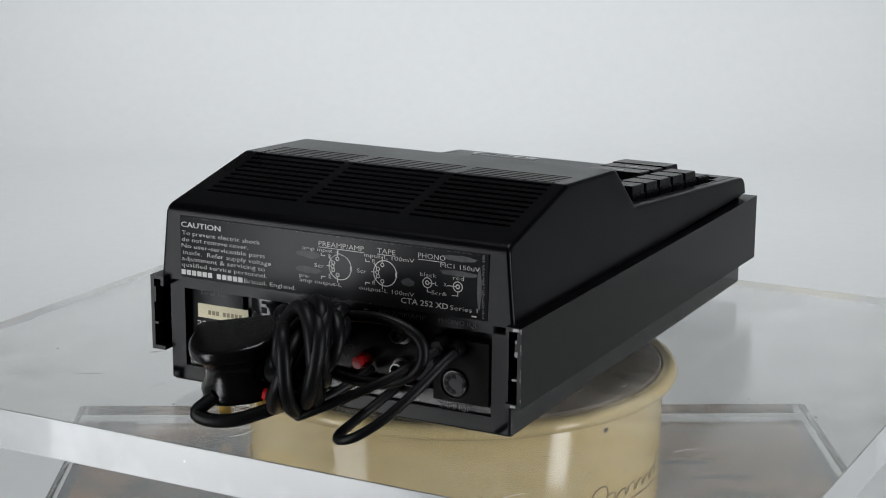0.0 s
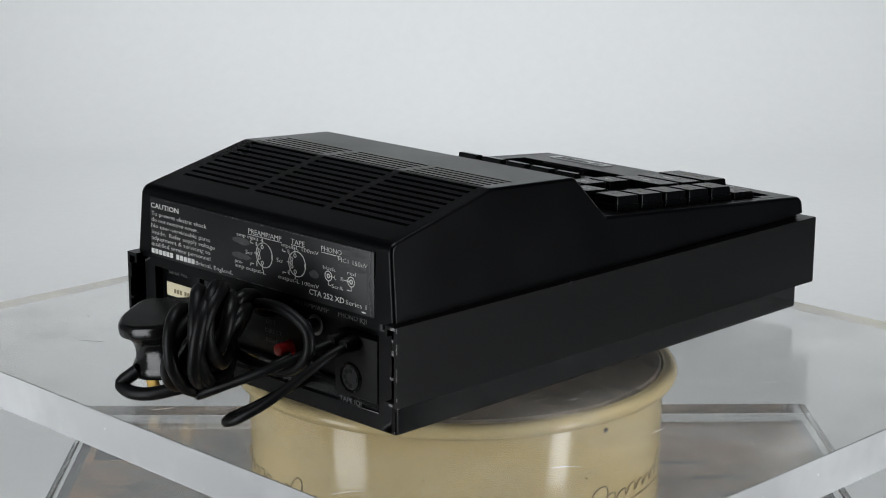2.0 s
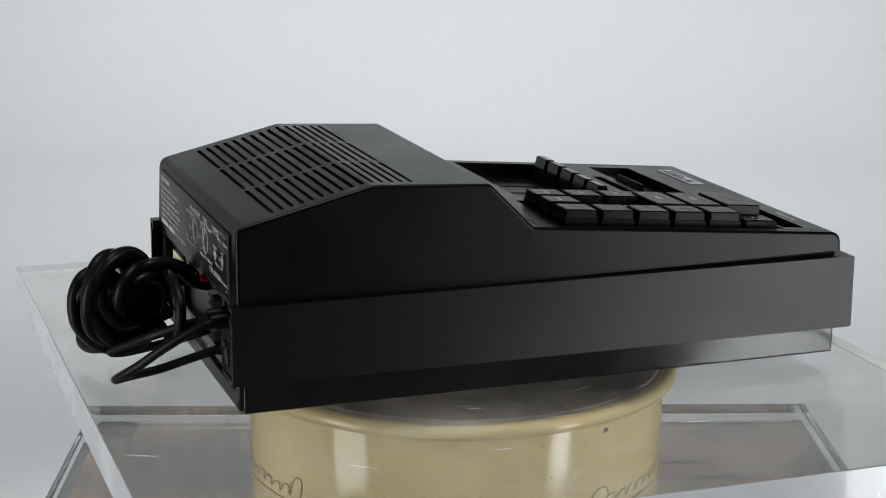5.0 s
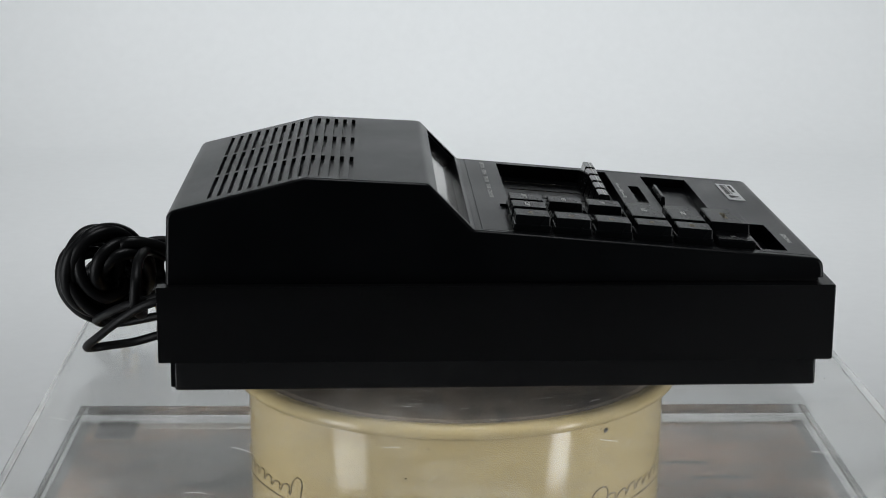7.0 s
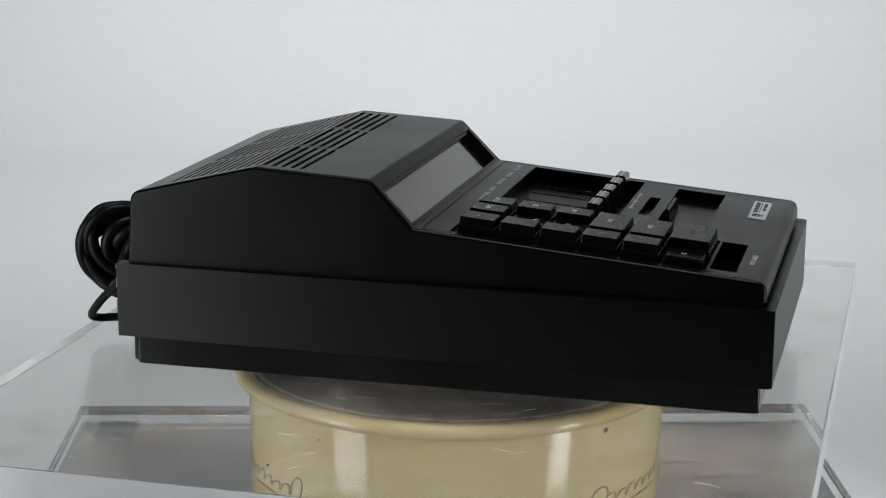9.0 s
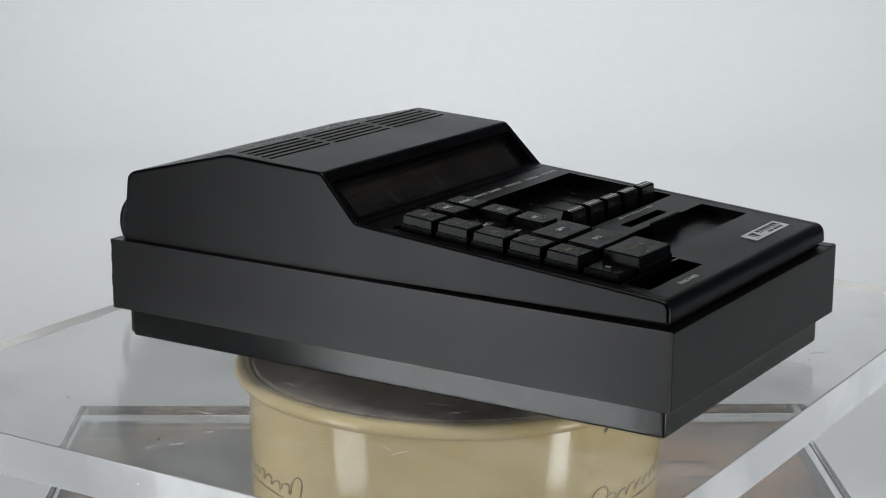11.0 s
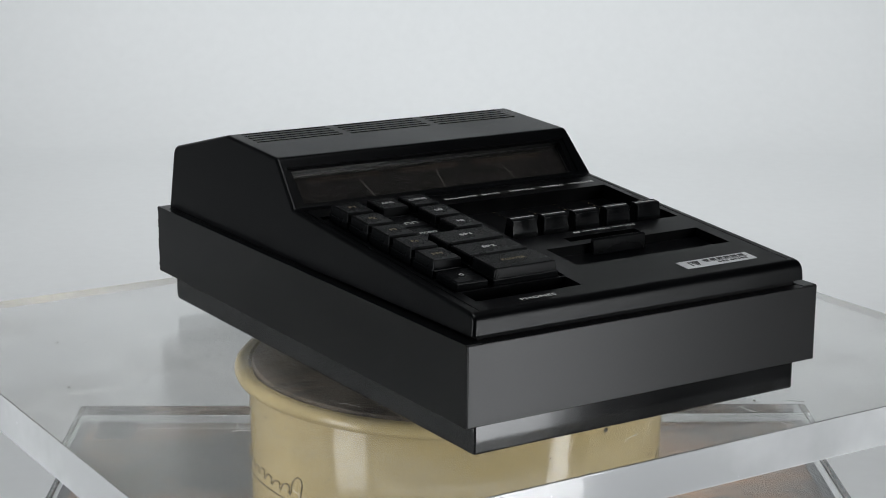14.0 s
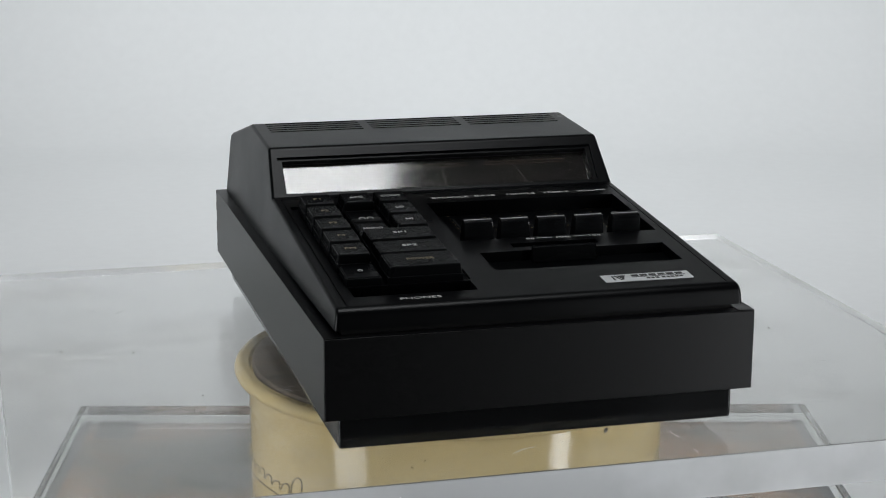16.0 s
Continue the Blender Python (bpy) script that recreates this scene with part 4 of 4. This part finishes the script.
    part("scale_line", flat_bm([bar(0.0265, 0.0365, 0, 0.0005), bar(0.0488, 0.0575, 0, 0.0005)]), INK, rx, m=on_deck(0, -0.0918, 0.00002))
    prof = [(-0.0030, 0.0), (-0.0014, 0.0090), (0.0006, 0.0094), (0.0022, 0.0)]
    bm = bmesh.new()
    a = [bm.verts.new((-0.0192, y, z)) for y, z in prof]
    b = [bm.verts.new((0.0192, y, z)) for y, z in prof]
    for k in range(4):
        q = (k + 1) % 4
        bm.faces.new((a[k], a[q], b[q], b[k]))
    bm.faces.new(a)
    bm.faces.new(b)
    bmesh.ops.bevel(bm, geom=bm.edges[:], offset=0.0004, segments=2, profile=0.5, affect="EDGES")
    part("tuning_lever", bm, KEYM, rx, "thin upright black tuning lever", smooth=8, m=on_deck(0.0352, -0.1150, -0.0059))
    # headphone socket bay
    printed("PHONES", 0.0030, 0.0225, INK, rx, on_deck(-0.0765, -0.1790, 0.00002))
    part("headphone_socket", lathe_bm([(0.0050, 0), (0.0050, 0.0012), (0.0036, 0.0014), (0.0032, 0.0004), (0, 0.0004)], 20), PIT, rx, m=on_deck(-0.066, -0.1635, -0.0109))
    # maker's plate: silver, with plain shapes for its mark
    pl = part("maker_plate", box_bm(-0.0256, 0.0256, -0.0056, 0.0056, 0, 0.0005, 0.0002), SILVER, rx, "silver maker's plate with black print", m=on_deck(0.0655, -0.1686, 0.00002))
    polys = [[(-0.0200, -0.0035), (-0.0190, -0.0035), (-0.0190, 0.0032), (-0.0200, 0.0032)], [(-0.0186, 0.0032), (-0.0172, 0.0032), (-0.0150, -0.0035), (-0.0160, -0.0035)],
             [(-0.0168, 0.0034), (-0.0118, 0.0034), (-0.0143, -0.0030)]]
    polys += [bar(-0.0085 + 0.0052 * k, -0.0085 + 0.0052 * k + 0.0040, 0.0010, 0.0038) for k in range(6)]
    polys += [bar(-0.0085, 0.0225, -0.0003, 0.0002)]
    polys += [bar(-0.0010 + 0.0026 * k + (0.0012 if k > 2 else 0), 0.0009 + 0.0026 * k + (0.0012 if k > 2 else 0), -0.0036, -0.0016) for k in range(8)]
    part("plate_print", flat_bm(polys), BLACKINK, pl, m=Matrix.Translation((0, 0, 0.0005)))


def leads(rx):
    rnd = random.Random(21)
    # hank of mains lead
    pts = [(0.040, 0.246, 0.016), (0.048, 0.253, 0.006), (0.026, 0.249, 0.005)]
    turns, per = 10, 12
    for k in range(turns * per):
        th = 2 * math.pi * k / per - 1.9
        ph = th * 0.64 + 0.6 + 0.35 * math.sin(th * 0.23)
        rad = 0.0185 + 0.0105 * math.cos(ph) + 0.0012 * math.sin(k * 0.77) + rnd.uniform(-0.0006, 0.0006)
        w, side = rad * math.cos(th), 0.0125 * math.sin(ph) + 0.006 * math.sin(th * 0.93 + 0.5)
        lift = rad * 1.04 * math.sin(th)
        pts.append((-0.0125 - 0.47 * w + 0.78 * side - 0.38 * lift, 0.2375 + 0.88 * w + 0.47 * side, 0.0435 + lift))
    pts += [(-0.010, 0.240, 0.050), (-0.016, 0.232, 0.044)]
    pts += [(-0.026, 0.225, 0.066), (-0.016, 0.205, 0.062), (-0.004, 0.192, 0.050), (0.000, 0.182, 0.046)]
    lead = part("mains_lead", tube_bm(smooth_path(pts, 6), 0.0040, 12), RUBBER, rx, "black rubber mains lead wound in a hank")
    # signal leads
    runs = [[(-0.0725, 0.186, 0.0465), (-0.0700, 0.200, 0.0440), (-0.0560, 0.224, 0.0340), (-0.0370, 0.237, 0.0240), (-0.0200, 0.245, 0.0160), (-0.0110, 0.243, 0.0115), (-0.0080, 0.234, 0.0105), (-0.0120, 0.218, 0.0140), (-0.0200, 0.200, 0.0200), (-0.0240, 0.186, 0.0250)],
            [(-0.0825, 0.186, 0.0458), (-0.0810, 0.204, 0.0430), (-0.0740, 0.222, 0.0315), (-0.0630, 0.237, 0.0180), (-0.0500, 0.2465, 0.0080), (-0.0390, 0.246, 0.0035), (-0.0330, 0.237, 0.0030), (-0.0330, 0.220, 0.0055), (-0.0370, 0.204, 0.0110), (-0.0410, 0.186, 0.0170)],
            [(0.0040, 0.196, 0.0480), (-0.0150, 0.210, 0.0590), (-0.0470, 0.213, 0.0630), (-0.0690, 0.213, 0.0545), (-0.0685, 0.214, 0.0385), (-0.0470, 0.213, 0.0270), (-0.0180, 0.216, 0.0290), (0.0040, 0.222, 0.0420), (0.0080, 0.226, 0.0540)],
            [(0.0265, 0.186, 0.0480), (0.0240, 0.202, 0.0560), (0.0160, 0.218, 0.0560), (0.0060, 0.222, 0.0460)]]
    for k, r in enumerate(runs):
        part("signal_lead", tube_bm(smooth_path(r, 10), 0.0027 if k < 2 else 0.0032, 12), RUBBER, rx)
    for x, z in ((-0.0725, 0.0465), (-0.0825, 0.0458)):
        part("phono_plug", lathe_bm([(0.0046, 0.0), (0.0046, 0.006), (0.0036, 0.010), (0.0, 0.0102)], 16), RUBBER, rx, m=on_rear(x, z, 0.1885))
    # three-pin mains plug
    m = pose(0.0370, 0.2270, 0.0330, -10, 8, 22)
    bm = bmesh.new()
    base = [(-0.0250, -0.0200), (0.0250, -0.0200), (0.0262, 0.0060), (0.0190, 0.0205), (0.0080, 0.0250), (-0.0080, 0.0250), (-0.0190, 0.0205), (-0.0262, 0.0060)]
    out = rounded_profile(base, [0.005, 0.005, 0.008, 0.007, 0.005, 0.005, 0.007, 0.008], 5)
    lay = [(0.84, -0.0185), (0.90, -0.0180), (0.92, -0.0168), (0.92, -0.0128), (0.88, -0.0112), (0.80, -0.0085), (0.765, -0.0050), (0.755, -0.0015), (0.775, 0.0020), (0.84, 0.0052), (0.94, 0.0074), (0.985, 0.0082), (1.0, 0.0092), (1.0, 0.0122), (0.985, 0.0140), (0.95, 0.0152), (0.88, 0.0158)]
    rings = [[bm.verts.new((p.x * k, p.y * k, z)) for p in out] for k, z in lay]
    for a, b in zip(rings, rings[1:]):
        for i in range(len(out)):
            bm.faces.new((a[i], a[(i + 1) % len(out)], b[(i + 1) % len(out)], b[i]))
    bm.faces.new(rings[0][::-1])
    bm.faces.new(rings[-1])
    plug = part("mains_plug", bm, PLUGM, rx, "black moulded three-pin mains plug", m=m, even=True)
    for x, y, w, l in ((0, -0.011, 0.004, 0.008), (-0.011, 0.011, 0.0064, 0.004), (0.011, 0.011, 0.0064, 0.004)):
        part("pin", box_bm(x - w / 2, x + w / 2, y - l / 2, y + l / 2, -0.0300, -0.0170, 0.0005), BRASS, plug, "brass pin")


build_setting()
PLATTER_THING, PLATE_THING = build_stand()
RECEIVER = build_receiver()


def motions():
    for ob, ox, oy in ((PLATTER_THING, 0, 0), (PLATE_THING, 0, 0), (RECEIVER, OFF_X, OFF_Y)):
        rows = []
        for k in range(65):
            t = 0.25 * k
            m = pose(0, 0, BASE, 0, 0, SPIN_START + SPIN_RATE * t) @ Matrix.Translation((ox, oy, 0))
            rows.append((t, m))
        walk(ob, rows)


motions()
